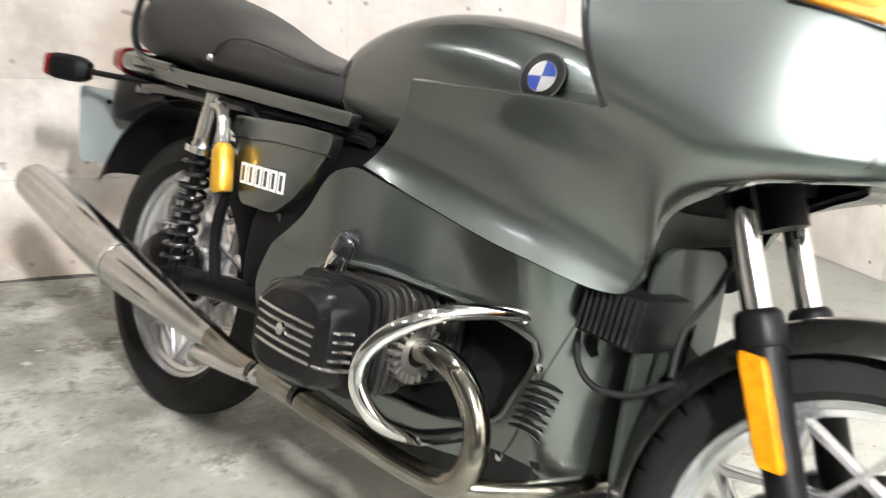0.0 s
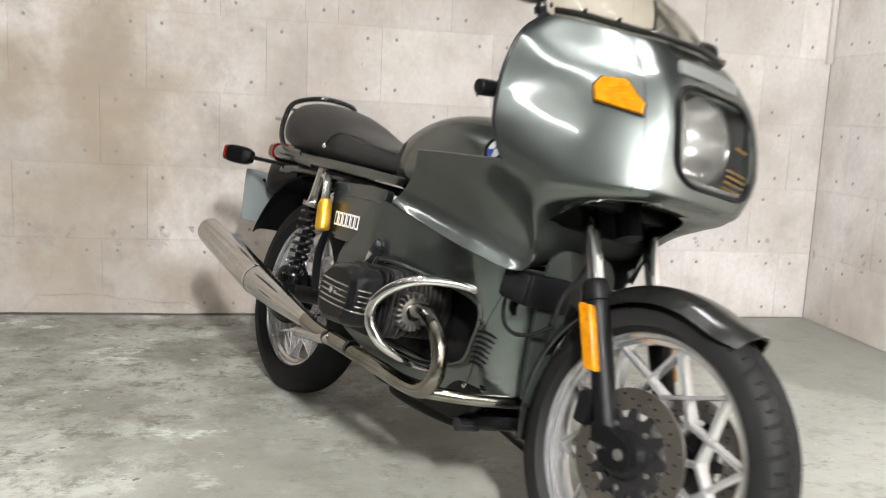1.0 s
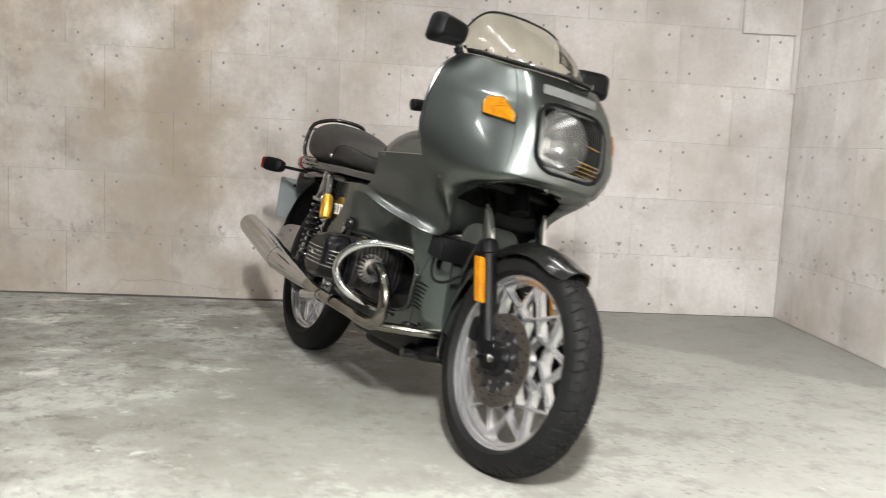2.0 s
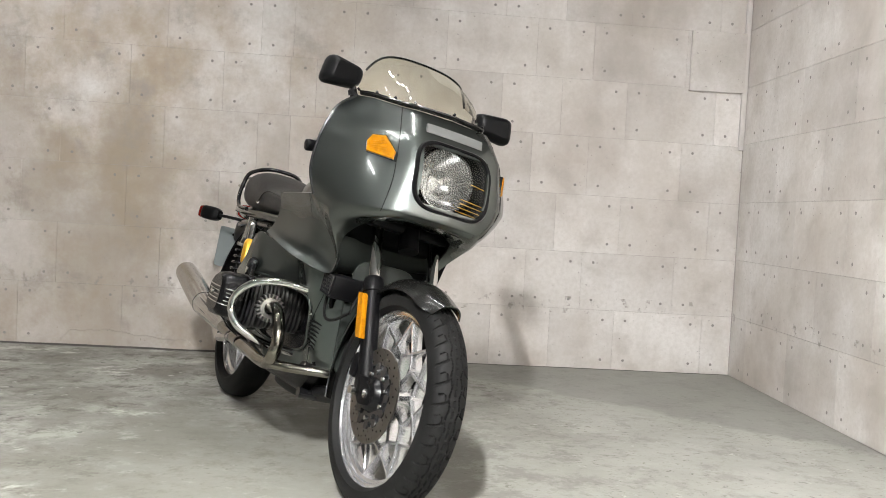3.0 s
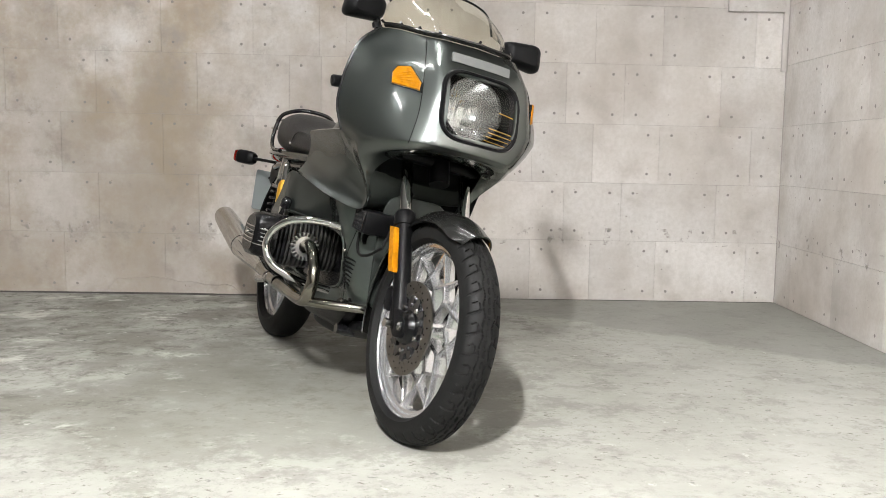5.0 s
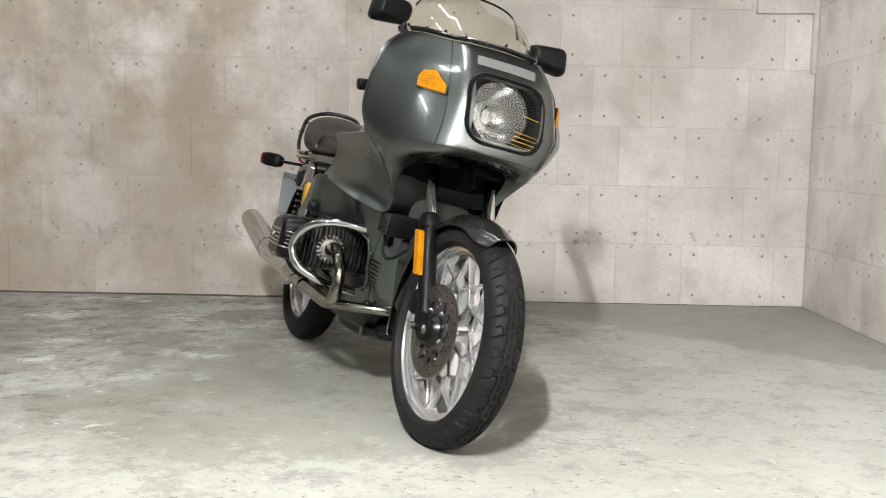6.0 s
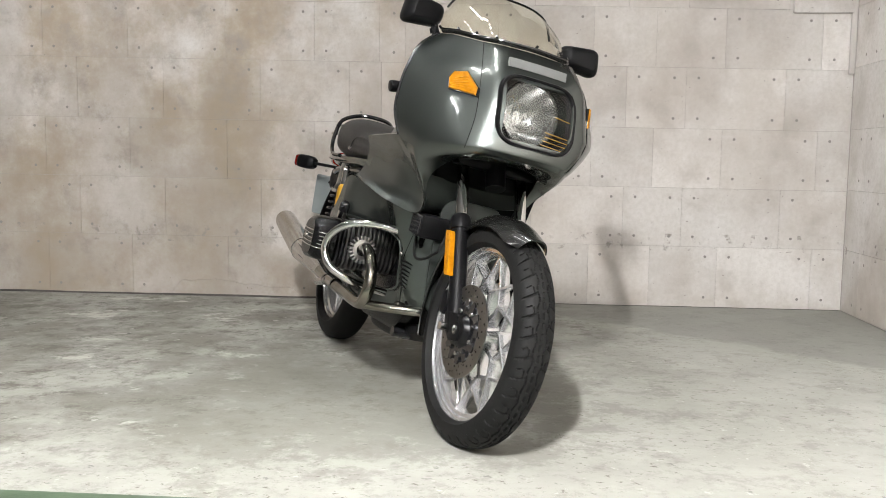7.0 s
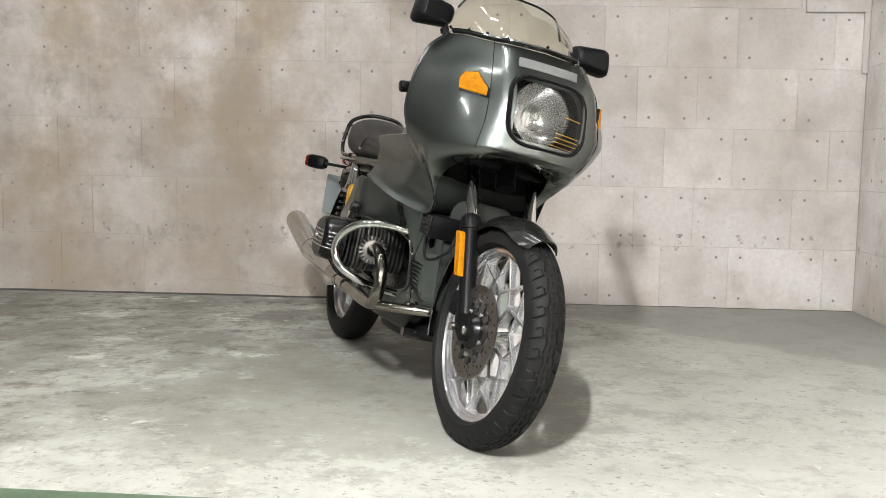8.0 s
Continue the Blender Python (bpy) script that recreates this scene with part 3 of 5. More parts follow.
# windscreen with its rubber edge and screws
SCREEN_TOP = [(1.108, 0, 1.303), (1.106, -.06, 1.301), (1.102, -.105, 1.295), (1.096, -.14, 1.283), (1.087, -.165, 1.260), (1.077, -.185, 1.225)]
base = spline(ROWS_F[-1], STEP)
mid_row = spline([((b[0] + t[0]) / 2 + 0.02, (b[1] + t[1]) / 2 * 1.06, (b[2] + t[2]) / 2 + 0.005) for b, t in zip(ROWS_F[-1], SCREEN_TOP)], STEP)
top = spline(SCREEN_TOP, STEP)
bm = bmesh.new()
cols = []
for b_, m_, t_ in zip(base, mid_row, top):
    cols.append(spline([b_ + np.array((0.004, 0, -0.012)), m_, t_], 6))
full = [[(q[0], -q[1], q[2]) for q in c] for c in cols[:0:-1]] + [[tuple(q) for q in c] for c in cols]
skin(bm, full, closed=False, cap=False)
windscreen = part("windscreen", bm, SCREEN, bike, "smoke-tinted clear acrylic windscreen", smooth=60)
windscreen.visible_shadow = False
edge = [(q[0], -q[1], q[2]) for q in top[:0:-3]] + [tuple(q) for q in top[::3]]
part("screen_edge", tube(edge, 0.0035, 8, 2), BLACK, windscreen, "black rubber edging")
strip_pts = [(q[0] + 0.006, -q[1], q[2] + 0.008) for q in base[:0:-3]] + [(q[0] + 0.006, q[1], q[2] + 0.008) for q in base[::3]]
part("screen_seal", tube(strip_pts, 0.009, 8, 2, flat=0.5), PAINT_DARK, fairing)
for k in range(-8, 9, 2):
    q = base[min(abs(k) * 5, len(base) - 1)]
    y = q[1] if k < 0 else -q[1]
    d = Vector((0.9, 1.2 * y / 0.2, 0.55)).normalized()
    bm = tube([(q[0] + 0.003, y, q[2] + 0.016), Vector((q[0] + 0.003, y, q[2] + 0.016)) + d * 0.008], 0.0042, 8, 1)
    part("screen_screw", bm, GLOSS, fairing)

# headlamp set back behind a clear cover


def lamp_front(y, z):
    return float(np.interp(z, (.80, .87, .94, 1.01, 1.065), (1.512, 1.505, 1.49, 1.46, 1.42))) - 1.0 * y * y


OUT = rounded([(-.114, .820), (.119, .820), (.119, 1.012), (-.114, 1.012)], 0.065, 8)
bm = bmesh.new()
rings = []
for grow, dx in ((1.06, -0.014), (1.065, 0.003), (1.04, 0.008), (0.99, 0.006), (0.955, 0.000), (0.95, -0.03)):
    ring = []
    for y, z in OUT:
        yy, zz = y * grow, 0.9135 + (z - 0.9135) * grow
        ring.append((lamp_front(yy, zz) + dx, yy, zz))
    rings.append(ring)
skin(bm, rings, cap=False)
headlamp = part("headlamp_surround", bm, BLACK, bike, "black rubber headlamp surround")
bm = bmesh.new()
rings = [[(lamp_front(y, z) - 0.006, y * 0.96, 0.9135 + (z - 0.9135) * 0.96) for y, z in OUT]]
for dx, f in ((-0.11, 0.93), (-0.17, 0.85)):
    rings.append([(lamp_front(y, z) + dx, y * f, 0.9135 + (z - 0.9135) * f) for y, z in OUT])
skin(bm, rings, cap=False)
bm.faces.new([bm.verts.new(q) for q in rings[-1]])
part("lamp_recess", bm, INSIDE, headlamp)
LC = Vector((1.436, -0.004, 0.917))
tilt = pose(0, 0, 0, 0, -8, 0)


def at_lamp(b):
    return turned(b, Matrix.Translation(LC) @ tilt @ Matrix.Scale(1.05, 4))


part("reflector", at_lamp(lathe([(0.0, -0.075), (0.03, -0.07), (0.06, -0.045), (0.078, -0.01), (0.084, 0.006)], 48, None, (0, 0, 0), "x")), REFLECTOR, headlamp, "mirror headlamp reflector")
part("lamp_ring", at_lamp(lathe([(0.083, 0.004), (0.090, 0.0), (0.092, 0.008), (0.086, 0.014), (0.082, 0.010)], 48, None, (0, 0, 0), "x", True)), CHROME, headlamp, "chrome lamp ring")
part("bulb_shield", at_lamp(lathe([(0.0, -0.01), (0.009, -0.012), (0.011, -0.03), (0.0, -0.035)], 24, None, (0, 0, 0), "x")), CHROME, headlamp)
bm = lathe([(0.0, 0.024), (0.03, 0.0225), (0.06, 0.018), (0.083, 0.008)], 48, None, (0, 0, 0), "x")
lens = part("lamp_lens", at_lamp(bm), FLUTED, headlamp, "fluted clear lens")
lens.visible_shadow = False
for k in range(-6, 7):
    y = k * 0.0105
    h = 0.9 * math.sqrt(max(0.0, 0.078 ** 2 - y * y))
    part("lens_flute", at_lamp(tube([(0.0185 - 2.2 * y * y - 0.0035, y, -h), (0.0225 - 2.0 * y * y - 0.001, y, 0), (0.0185 - 2.2 * y * y - 0.0035, y, h)], 0.0016, 6, 3)), CLEAR, headlamp).visible_shadow = False
bm = bmesh.new()
bm.faces.new([bm.verts.new((lamp_front(y * .97, z) - 0.002, y * 0.97, 0.9135 + (z - 0.9135) * 0.97)) for y, z in OUT])
cover = part("lamp_cover", bm, CLEAR, headlamp, "clear flat cover", smooth=0)
cover.visible_shadow = False
for z, y0, y1 in ((0.924, .058, .108), (0.874, .03, .112), (0.862, .03, .112), (0.850, .025, .11), (0.838, .02, .105)):
    part("gold_line", tube([(lamp_front(y0, z) - 0.004, y0, z), (lamp_front(y1, z) - 0.004, y1, z - 0.004)], 0.0009, 6, 1), GOLD, headlamp, "thin gold line on the cover")
bm = bmesh.new()
rings = []
for y in np.linspace(-0.092, 0.092, 12):
    x = 1.432 - 0.9 * y * y
    rings.append([(x + 0.012, y, 1.036), (x + 0.004, y, 1.062), (x - 0.004, y, 1.060), (x + 0.002, y, 1.036)])
skin(bm, rings)
part("vent_strip", bm, LIGHT_GREY, fairing, "pale translucent strip above the lamp")

# turn signals set flush into the fairing


def signal(s):
    pts = [Vector(p) for p in ((1.334, -.217, .975), (1.345, -.209, .994), (1.388, -.187, .995), (1.432, -.165, .952), (1.434, -.167, .929), (1.350, -.219, .943))]
    n = Vector((0.5, -0.82, 0.25)).normalized()
    bm = bmesh.new()
    mid = sum(pts, Vector()) / 6
    rings = [[p - n * 0.004 for p in pts], [p + n * 0.006 for p in pts], [mid + (p - mid) * 0.92 + n * 0.010 for p in pts]]
    skin(bm, rings)
    out = Matrix.Translation((0, 0.019 if s > 0 else 0, -0.005 if s > 0 else 0))
    lens = part("turn_signal", turned(flip(bm, s), out), AMBER, bike, "amber front turn signal lens")
    for k in range(5):
        f = 0.2 + 0.15 * k
        a_, b_ = pts[0].lerp(pts[5], f), pts[2].lerp(pts[4], f)
        rib = tube([mid + (q - mid) * 0.86 + n * 0.0098 for q in (a_, a_.lerp(b_, .5), b_)], 0.0016, 6, 2)
        part("lens_rib", turned(flip(rib, s), out), AMBER, lens)
    bm = bmesh.new()
    skin(bm, [[mid + (p - mid) * 1.05 - n * 0.004 for p in pts], [mid + (p - mid) * 1.05 + n * 0.005 for p in pts], [mid + (p - mid) * 0.99 + n * 0.005 for p in pts]], cap=False)
    part("signal_rim", turned(flip(bm, s), out), GLOSS, lens)


both(signal)


def mirror(s):
    bm = bmesh.new()
    face = rounded([(-.212, 1.150), (-.345, 1.133), (-.332, 1.228), (-.205, 1.215)], 0.028, 5)
    c = np.mean(face, axis=0)
    rings = []
    for dx, f in ((-0.026, 0.93), (-0.022, 0.98), (-0.008, 1.0), (0.012, 0.96), (0.030, 0.82), (0.038, 0.6)):
        rings.append([(1.135 + dx + 0.12 * (c[0] - y), c[0] + (y - c[0]) * f, c[1] + (z - c[1]) * f) for y, z in face])
    skin(bm, rings)
    m = part("mirror", flip(bm, s), BLACK, bike, "black rear-view mirror housing")
    bm = bmesh.new()
    bm.faces.new([bm.verts.new((1.135 - 0.0275 + 0.12 * (c[0] - y), c[0] + (y - c[0]) * 0.88, c[1] + (z - c[1]) * 0.88)) for y, z in face])
    part("mirror_glass", flip(bm, s), CHROME, m, "silver mirror glass", smooth=0)
    part("mirror_stem", flip(tube([(1.135, -.232, 1.155), (1.138, -.222, 1.128), (1.15, -.205, 1.115), (1.18, -.19, 1.112)], [.011, .013, .012, .016], 10, 4), s), GLOSS, m)
    part("stem_nut", flip(tube([(1.137, -.232, 1.142), (1.137, -.226, 1.128)], 0.014, 8, 1), s), BLACK, m)


both(mirror)
part("right_grip", tube([(1.10, -.318, .944), (1.10, -.312, .945), (1.10, -.27, .951), (1.105, -.20, .96)], [.014, .018, .0175, .016], 12, 4), BLACK, bike, "black rubber handlebar grip")
part("left_grip", tube([(1.10, .318, .944), (1.10, .312, .945), (1.10, .27, .951), (1.105, .20, .96)], [.014, .018, .0175, .016], 12, 4), BLACK, bike, "black rubber handlebar grip")
part("handlebar", tube([(1.105, -.21, .958), (1.13, -.10, .975), (1.13, .10, .975), (1.105, .21, .958)], 0.0115, 10, 4), GLOSS, bike)

# black sheet added to fill the dark hollow under the fairing, and the rear edge trim
low = spline([p for p in ROWS_F[0][:6]], STEP)
bm = bmesh.new()
rings = []
for q in low:
    w = abs(q[1])
    rings.append([(q[0] - 0.035 * math.cos(t * math.pi / 2) - 0.01, w * t, q[2] + 0.012 + 0.05 * (1 - t * t) * min(1, w / 0.1)) for t in np.linspace(-0.97, 0.97, 11)])
skin(bm, rings, closed=False, cap=False)
part("hollow_fill_sheet", bm, INSIDE, bike, "black sheet added to fill the dark hollow under the fairing")


def rear_trim(s):
    pts = [c[5] for c in ROWS_F[4:]]
    part("edge_trim", tube([(p[0], wide_left(p[1], -s, p[2]), p[2]) for p in pts], 0.005, 8, 4), GLOSS, fairing, "black edge trim")
    seam = [ROWS_F[i][2] for i in range(3, 10)]
    part("panel_seam", tube([(p[0] + 0.0004, wide_left(p[1] - 0.0004, -s, p[2]), p[2]) for p in seam], 0.0011, 6, 4), INSIDE, fairing)


both(rear_trim)

# lower fairing panel with an opening for the cylinder
OUTER = [(.812, .668), (.762, .645), (.718, .577), (.648, .514), (.586, .456), (.556, .41), (.546, .37), (.56, .325), (.632, .293), (.79, .271), (.924, .262), (1.04, .270),
         (1.15, .30), (1.225, .35), (1.25, .43), (1.235, .50), (1.17, .588), (1.05, .603), (.92, .637)]
HOLE_P = [(.645, .457), (.74, .487), (.80, .522), (.86, .530), (.986, .510), (1.070, .497), (1.098, .480), (1.088, .445), (1.055, .393), (1.02, .345), (.942, .318), (.855, .322),
          (.75, .340), (.67, .372), (.625, .40), (.612, .425), (.62, .445)]


def polar(poly, c, n):
    pts = spline([*poly, poly[0]], 6)
    ang = np.unwrap([math.atan2(p[1] - c[1], p[0] - c[0]) for p in pts])
    rad = [math.hypot(p[0] - c[0], p[1] - c[1]) for p in pts]
    if ang[-1] < ang[0]:
        ang, rad = ang[::-1], rad[::-1]
    out = []
    for k in range(n):
        a = 2 * math.pi * k / n
        while a < ang[0]:
            a += 2 * math.pi
        while a > ang[-1]:
            a -= 2 * math.pi
        r = float(np.interp(a, ang, rad))
        out.append((c[0] + r * math.cos(a), c[1] + r * math.sin(a)))
    return out


def panel_y(x, z):
    t = min(1, max(0, (z - 0.25) / 0.41))
    y = -(0.102 + 0.138 * t ** 1.1)
    f = min(1, max(0, (1.02 - x) / 0.25))
    y += f * f * (3 - 2 * f) * (-0.18 - 0.12 * min(1, max(0, (z - 0.3) / 0.22)) - y)
    if x > 1.10:
        y += 2.0 * (x - 1.10) ** 1.15
    return y


def lower_panel(s):
    n = 96
    c = (0.84, 0.42)
    inner, outer = polar(HOLE_P, c, n), polar(OUTER, c, n)
    rings = [[(x, panel_y(x, z) + 0.03, z) for x, z in inner], [(x, panel_y(x, z) + 0.004, z) for x, z in inner]]
    for f in np.linspace(0.06, 1, 9):
        rings.append([(a[0] + (b[0] - a[0]) * f, panel_y(a[0] + (b[0] - a[0]) * f, a[1] + (b[1] - a[1]) * f), a[1] + (b[1] - a[1]) * f) for a, b in zip(inner, outer)])
    bm = bmesh.new()
    skin(bm, rings, cap=False)
    bmesh.ops.recalc_face_normals(bm, faces=bm.faces)
    bmesh.ops.solidify(bm, geom=bm.faces[:], thickness=0.004)
    p = part("lower_fairing_panel", flip(bm, s), PAINT, bike, "satin grey-green lower fairing side", smooth=50)
    rim = [(x, panel_y(x, z) - .0005, z) for x, z in inner[::2]]
    part("opening_rim", flip(tube([*rim, rim[0]], .0048, 8, 2), s), PAINT, p)
    for k in range(7):
        f = k / 6
        x, z, w = 1.082 - .037 * f, .425 - .076 * f, .040 + .016 * f
        pts = [(x + w * u, panel_y(x + w * u, z + dz) - dy, z + dz) for u, dz, dy in ((0, .001, -.0008), (.3, .0045, -.0008), (.7, .004, -.0008), (1, -.003, -.0008))]
        part("grille_slot", flip(tube(pts, [.0016, .0036, .0036, .0016], 8, 3), s), INSIDE, p, "black cooling slot")
        lip = [(a_, b_ - .0012, c_ - .0042) for a_, b_, c_ in pts]
        part("slot_lip", flip(tube(lip, .0011, 6, 3), s), PAINT, p)
    for x, z in ((1.10, .452), (1.03, .29), (1.165, .565)):
        part("panel_screw", flip(lathe([(0, -0.006), (0.006, -0.005), (0.007, 0)], 12, None, (x, panel_y(x, z), z)), s), CHROME, p)
    part("panel_seam", flip(tube([(x, panel_y(x, z) - 0.0005, z) for x, z in ((1.155, .585), (1.125, .50), (1.095, .42), (1.055, .33), (1.02, .275))], 0.0010, 6, 4), s), INSIDE, p)


both(lower_panel)

# tank and its round badge
tank = part("fuel_tank", loft_x([(.485, .07, .72, .80), (.53, .115, .705, .868), (.62, .142, .70, .912), (.73, .156, .70, .936), (.85, .158, .70, .936), (.97, .155, .70, .915), (1.08, .14, .71, .88), (1.15, .12, .72, .85)]), PAINT, bike, "grey-green metallic fuel tank", smooth=60)



def tank_skirt(s):
    """The flank that spreads from the tank down behind the fairing's upper edge."""
    bm = bmesh.new()
    rings = []
    for k in range(15):
        x = 0.80 + 0.35 * k / 14
        e = min(1, k / 4)
        rings.append([(x, -.148, .825), (x, -.156 - .004 * e, .810), (x, -.158 - .030 * e, .794), (x, -.160 - .060 * e, .777), (x, -.160 - .070 * e, .755), (x, -.150, .740)])
    skin(bm, rings)
    part("tank_skirt", flip(bm, s), PAINT, tank, smooth=60)


both(tank_skirt)


def badge(s):
    m = Matrix.Translation((1.0, -0.1535, .838)) @ pose(0, 0, 0, -14, 0, 4)

    def put(prof, mat, name, parent, seg=40):
        return part(name, flip(turned(lathe(prof, seg), m), s), mat, parent)
    b = put([(0, -0.0045), (0.034, -0.0045), (0.036, -0.002), (0.036, 0.004)], GLOSS, "badge", tank)
    b["label"] = "round enamel badge, black, white and blue"
    put([(0.034, -0.005), (0.0365, -0.005), (0.0365, -0.002)], CHROME, "badge_rim", b)
    put([(0, -0.0056), (0.0225, -0.0056), (0.0225, -0.004)], WHITE, "badge_field", b)
    for q in (0, 2):
        bm = bmesh.new()
        cv = bm.verts.new((0, -0.0064, 0))
        arc = [bm.verts.new((0.022 * math.cos(a), -0.0064, 0.022 * math.sin(a))) for a in np.linspace(q * math.pi / 2 + 0.05, (q + 1) * math.pi / 2 - 0.05, 9)]
        for a, e in zip(arc, arc[1:]):
            bm.faces.new((cv, a, e))
        part("badge_patch", flip(turned(bm, m), s), BLUE, b, smooth=0)


both(badge)

# seat, tail and number plate
seat = part("seat", loft_x([(-.27, .06, .80, .86), (-.24, .10, .79, .905), (-.15, .132, .775, .943), (-.03, .142, .765, .948), (.08, .146, .755, .922), (.2, .146, .75, .878), (.32, .146, .745, .850),
                            (.44, .14, .74, .830), (.54, .125, .735, .824), (.625, .10, .735, .805)], 32, 2.7), LEATHER, bike, "black vinyl dual seat with raised rear hump", smooth=60)


def seat_bits(s):
    part("seat_piping", flip(tube([(.164, -.148, .803), (.20, -.150, .83), (.26, -.147, .842), (.35, -.144, .832), (.44, -.136, .815), (.53, -.120, .803)], 0.003, 8, 5), s), LEATHER, seat)
    part("seat_stud", flip(lathe([(0, -0.008), (0.006, -0.006), (0.0085, 0)], 14, None, (.164, -.150, .797)), s), CHROME, seat, "chrome strap stud")
    rail = rounded([(-.14, .752), (.05, .737), (.3, .729), (.615, .716), (.62, .742), (.3, .757), (.05, .764), (-.14, .778)], .01, 3)
    part("seat_rail", flip(slab(rail, -.153, -.128, .006), s), PAINT, bike, "dark grey-green seat base rail")


both(seat_bits)
grab = part("grab_rail", tube([(.03, -.152, .765), (-.10, -.150, .775), (-.165, -.145, .82), (-.185, -.135, .88), (-.17, -.12, .932), (-.10, -.07, .960), (-.08, 0, .966), (-.10, .07, .960), (-.17, .12, .932), (-.185, .135, .88), (-.165, .145, .82), (-.10, .15, .775), (.03, .152, .765)], 0.0085, 10, 5), GLOSS, bike, "dark tubular grab rail behind the seat")
part("rail_peg", tube([(-.19, -.13, .868), (-.26, -.13, .872)], 0.007, 8, 1), STEEL, grab)
part("rail_brace", tube([(-.185, -.135, .905), (-.235, -.08, .915), (-.235, .08, .915), (-.185, .135, .905)], 0.006, 8, 4), GLOSS, grab)
tail = part("tail_cowl", loft_x([(.05, .125, .715, .762), (-.10, .12, .722, .778), (-.24, .10, .73, .792), (-.33, .085, .738, .795), (-.36, .075, .742, .79)], 24, 3.2), PAINT, bike, "grey-green tail piece")
part("tail_light", loft_x([(-.335, .088, .733, .801), (-.375, .084, .733, .799), (-.402, .066, .742, .788)], 24, 3.5), RED, bike, "red tail lamp lens")


def arc_guard(c, R, a0, a1, half, drop, n=26, flare=0.0):
    bm = bmesh.new()
    rings = []
    for k in range(n + 1):
        a = radians(a0 + (a1 - a0) * k / n)
        ends = max(0.0, 1 - k / 3.0) if flare else 0.0
        ring = []
        for t in np.linspace(-1, 1, 13):
            r = R - drop * abs(t) ** 3 + flare * ends ** 2
            w = half * (1 - 0.35 * ends ** 2)
            ring.append((c.x + r * math.cos(a), c.y + w * t, c.z + r * math.sin(a)))
        rings.append(ring)
    skin(bm, rings, closed=False, cap=False)
    bmesh.ops.recalc_face_normals(bm, faces=bm.faces)
    bmesh.ops.solidify(bm, geom=bm.faces[:], thickness=0.004)
    return bm


part("rear_mudguard", arc_guard(REAR, 0.432, 20, 157, 0.09, 0.045), BLACK, bike, "black rear mudguard", smooth=60)
part("front_mudguard", turned(arc_guard(GUARD, 0.319, 54, 196, 0.066, 0.040, 34, 0.015), STEER), PAINT_DARK, bike, "dark grey front mudguard", smooth=60)
plate = part("number_plate", turned(slab(rounded([(-.105, -.095), (.105, -.095), (.105, .095), (-.105, .095)], 0.012), -0.0015, 0.0015, 0, "x"), Matrix.Translation((-.435, -.01, .592)) @ pose(0, 0, 0, 0, -14, 0)), PLATE, bike, "grey back of the number plate")
part("plate_bolt", lathe([(0, 0.004), (0.006, 0.003), (0.007, 0)], 10, None, (-.408, -.06, .655), "x"), GLOSS, plate)


part("tail_underside", loft_x([(-.395, .055, .615, .735), (-.33, .082, .622, .735), (-.22, .09, .65, .732), (-.08, .10, .68, .725)], 20, 4), BLACK, bike, "black plastic beneath the tail")


def rear_signal(s):
    stem = part("signal_stem", flip(tube([(-.17, -.08, .722), (-.24, -.13, .722), (-.30, -.175, .722)], 0.007, 8, 4), s), BLACK, bike, "black stem of the rear turn signal")
    b = flip(turned(loft_x([(-.045, .020, -.024, .022), (-.03, .028, -.030, .030), (.02, .030, -.030, .030), (.045, .018, -.020, .020)], 20, 4), Matrix.Translation((-.335, -.20, .722)) @ pose(0, 0, 0, 0, 0, 40)), s)
    body = part("signal_body", b, BLACK, stem, "black rear turn signal housing")
    lb = flip(turned(loft_x([(-.045, .026, -.027, .027), (-.054, .024, -.025, .025), (-.058, .016, -.018, .018)], 20, 4), Matrix.Translation((-.335, -.20, .722)) @ pose(0, 0, 0, 0, 0, 40)), s)
    part("signal_lens", lb, RED, stem, "dark red lens")


both(rear_signal)

# rear suspension, swing arm and side cover


def shock(s):
    a, b = Vector((.232, -.170, .715)), Vector((.178, -.172, .345))
    p = part("shock_absorber", flip(tube([a, a.lerp(b, .5), b], [.011, .011, .011], 10, 2), s), BLACK, bike, "black coil shock with gold reservoir")
    d = (b - a).normalized()
    u = d.orthogonal().normalized()
    v = d.cross(u)
    turns, n = 9, 9 * 14
    pts = [a.lerp(b, .28 + .60 * k / n) + 0.027 * (math.cos(2 * math.pi * turns * k / n) * u + math.sin(2 * math.pi * turns * k / n) * v) for k in range(n + 1)]
    part("coil_spring", flip(tube(pts, 0.0055, 7, 1), s), GLOSS, p, "gloss black coil spring")
    part("top_mount", flip(tube([a + d * -.012, a + d * .03, a + d * .085, a + d * .105], [.017, .019, .021, .030], 14, 3), s), STEEL, p, "silver upper mount")
    part("spring_collar", flip(tube([a.lerp(b, .25), a.lerp(b, .285)], .033, 18, 1), s), STEEL, p)
    part("reservoir", flip(tube([Vector((.302, -.180, .628)), Vector((.307, -.181, .620)), Vector((.322, -.183, .558)), Vector((.324, -.183, .550))], [.018, .0215, .0215, .018], 16, 2), s), GOLD, p, "gold anodised reservoir")
    part("reservoir_arm", flip(tube([a + d * .01, Vector((.275, -.175, .70)), Vector((.292, -.179, .665)), Vector((.300, -.180, .638))], [.013, .014, .013, .014], 10, 4), s), STEEL, p)
    part("lower_eye", flip(lathe([(.010, -.014), (.022, -.014), (.022, .014), (.010, .014)], 20, None, b, "y", True), s), BLACK, p)


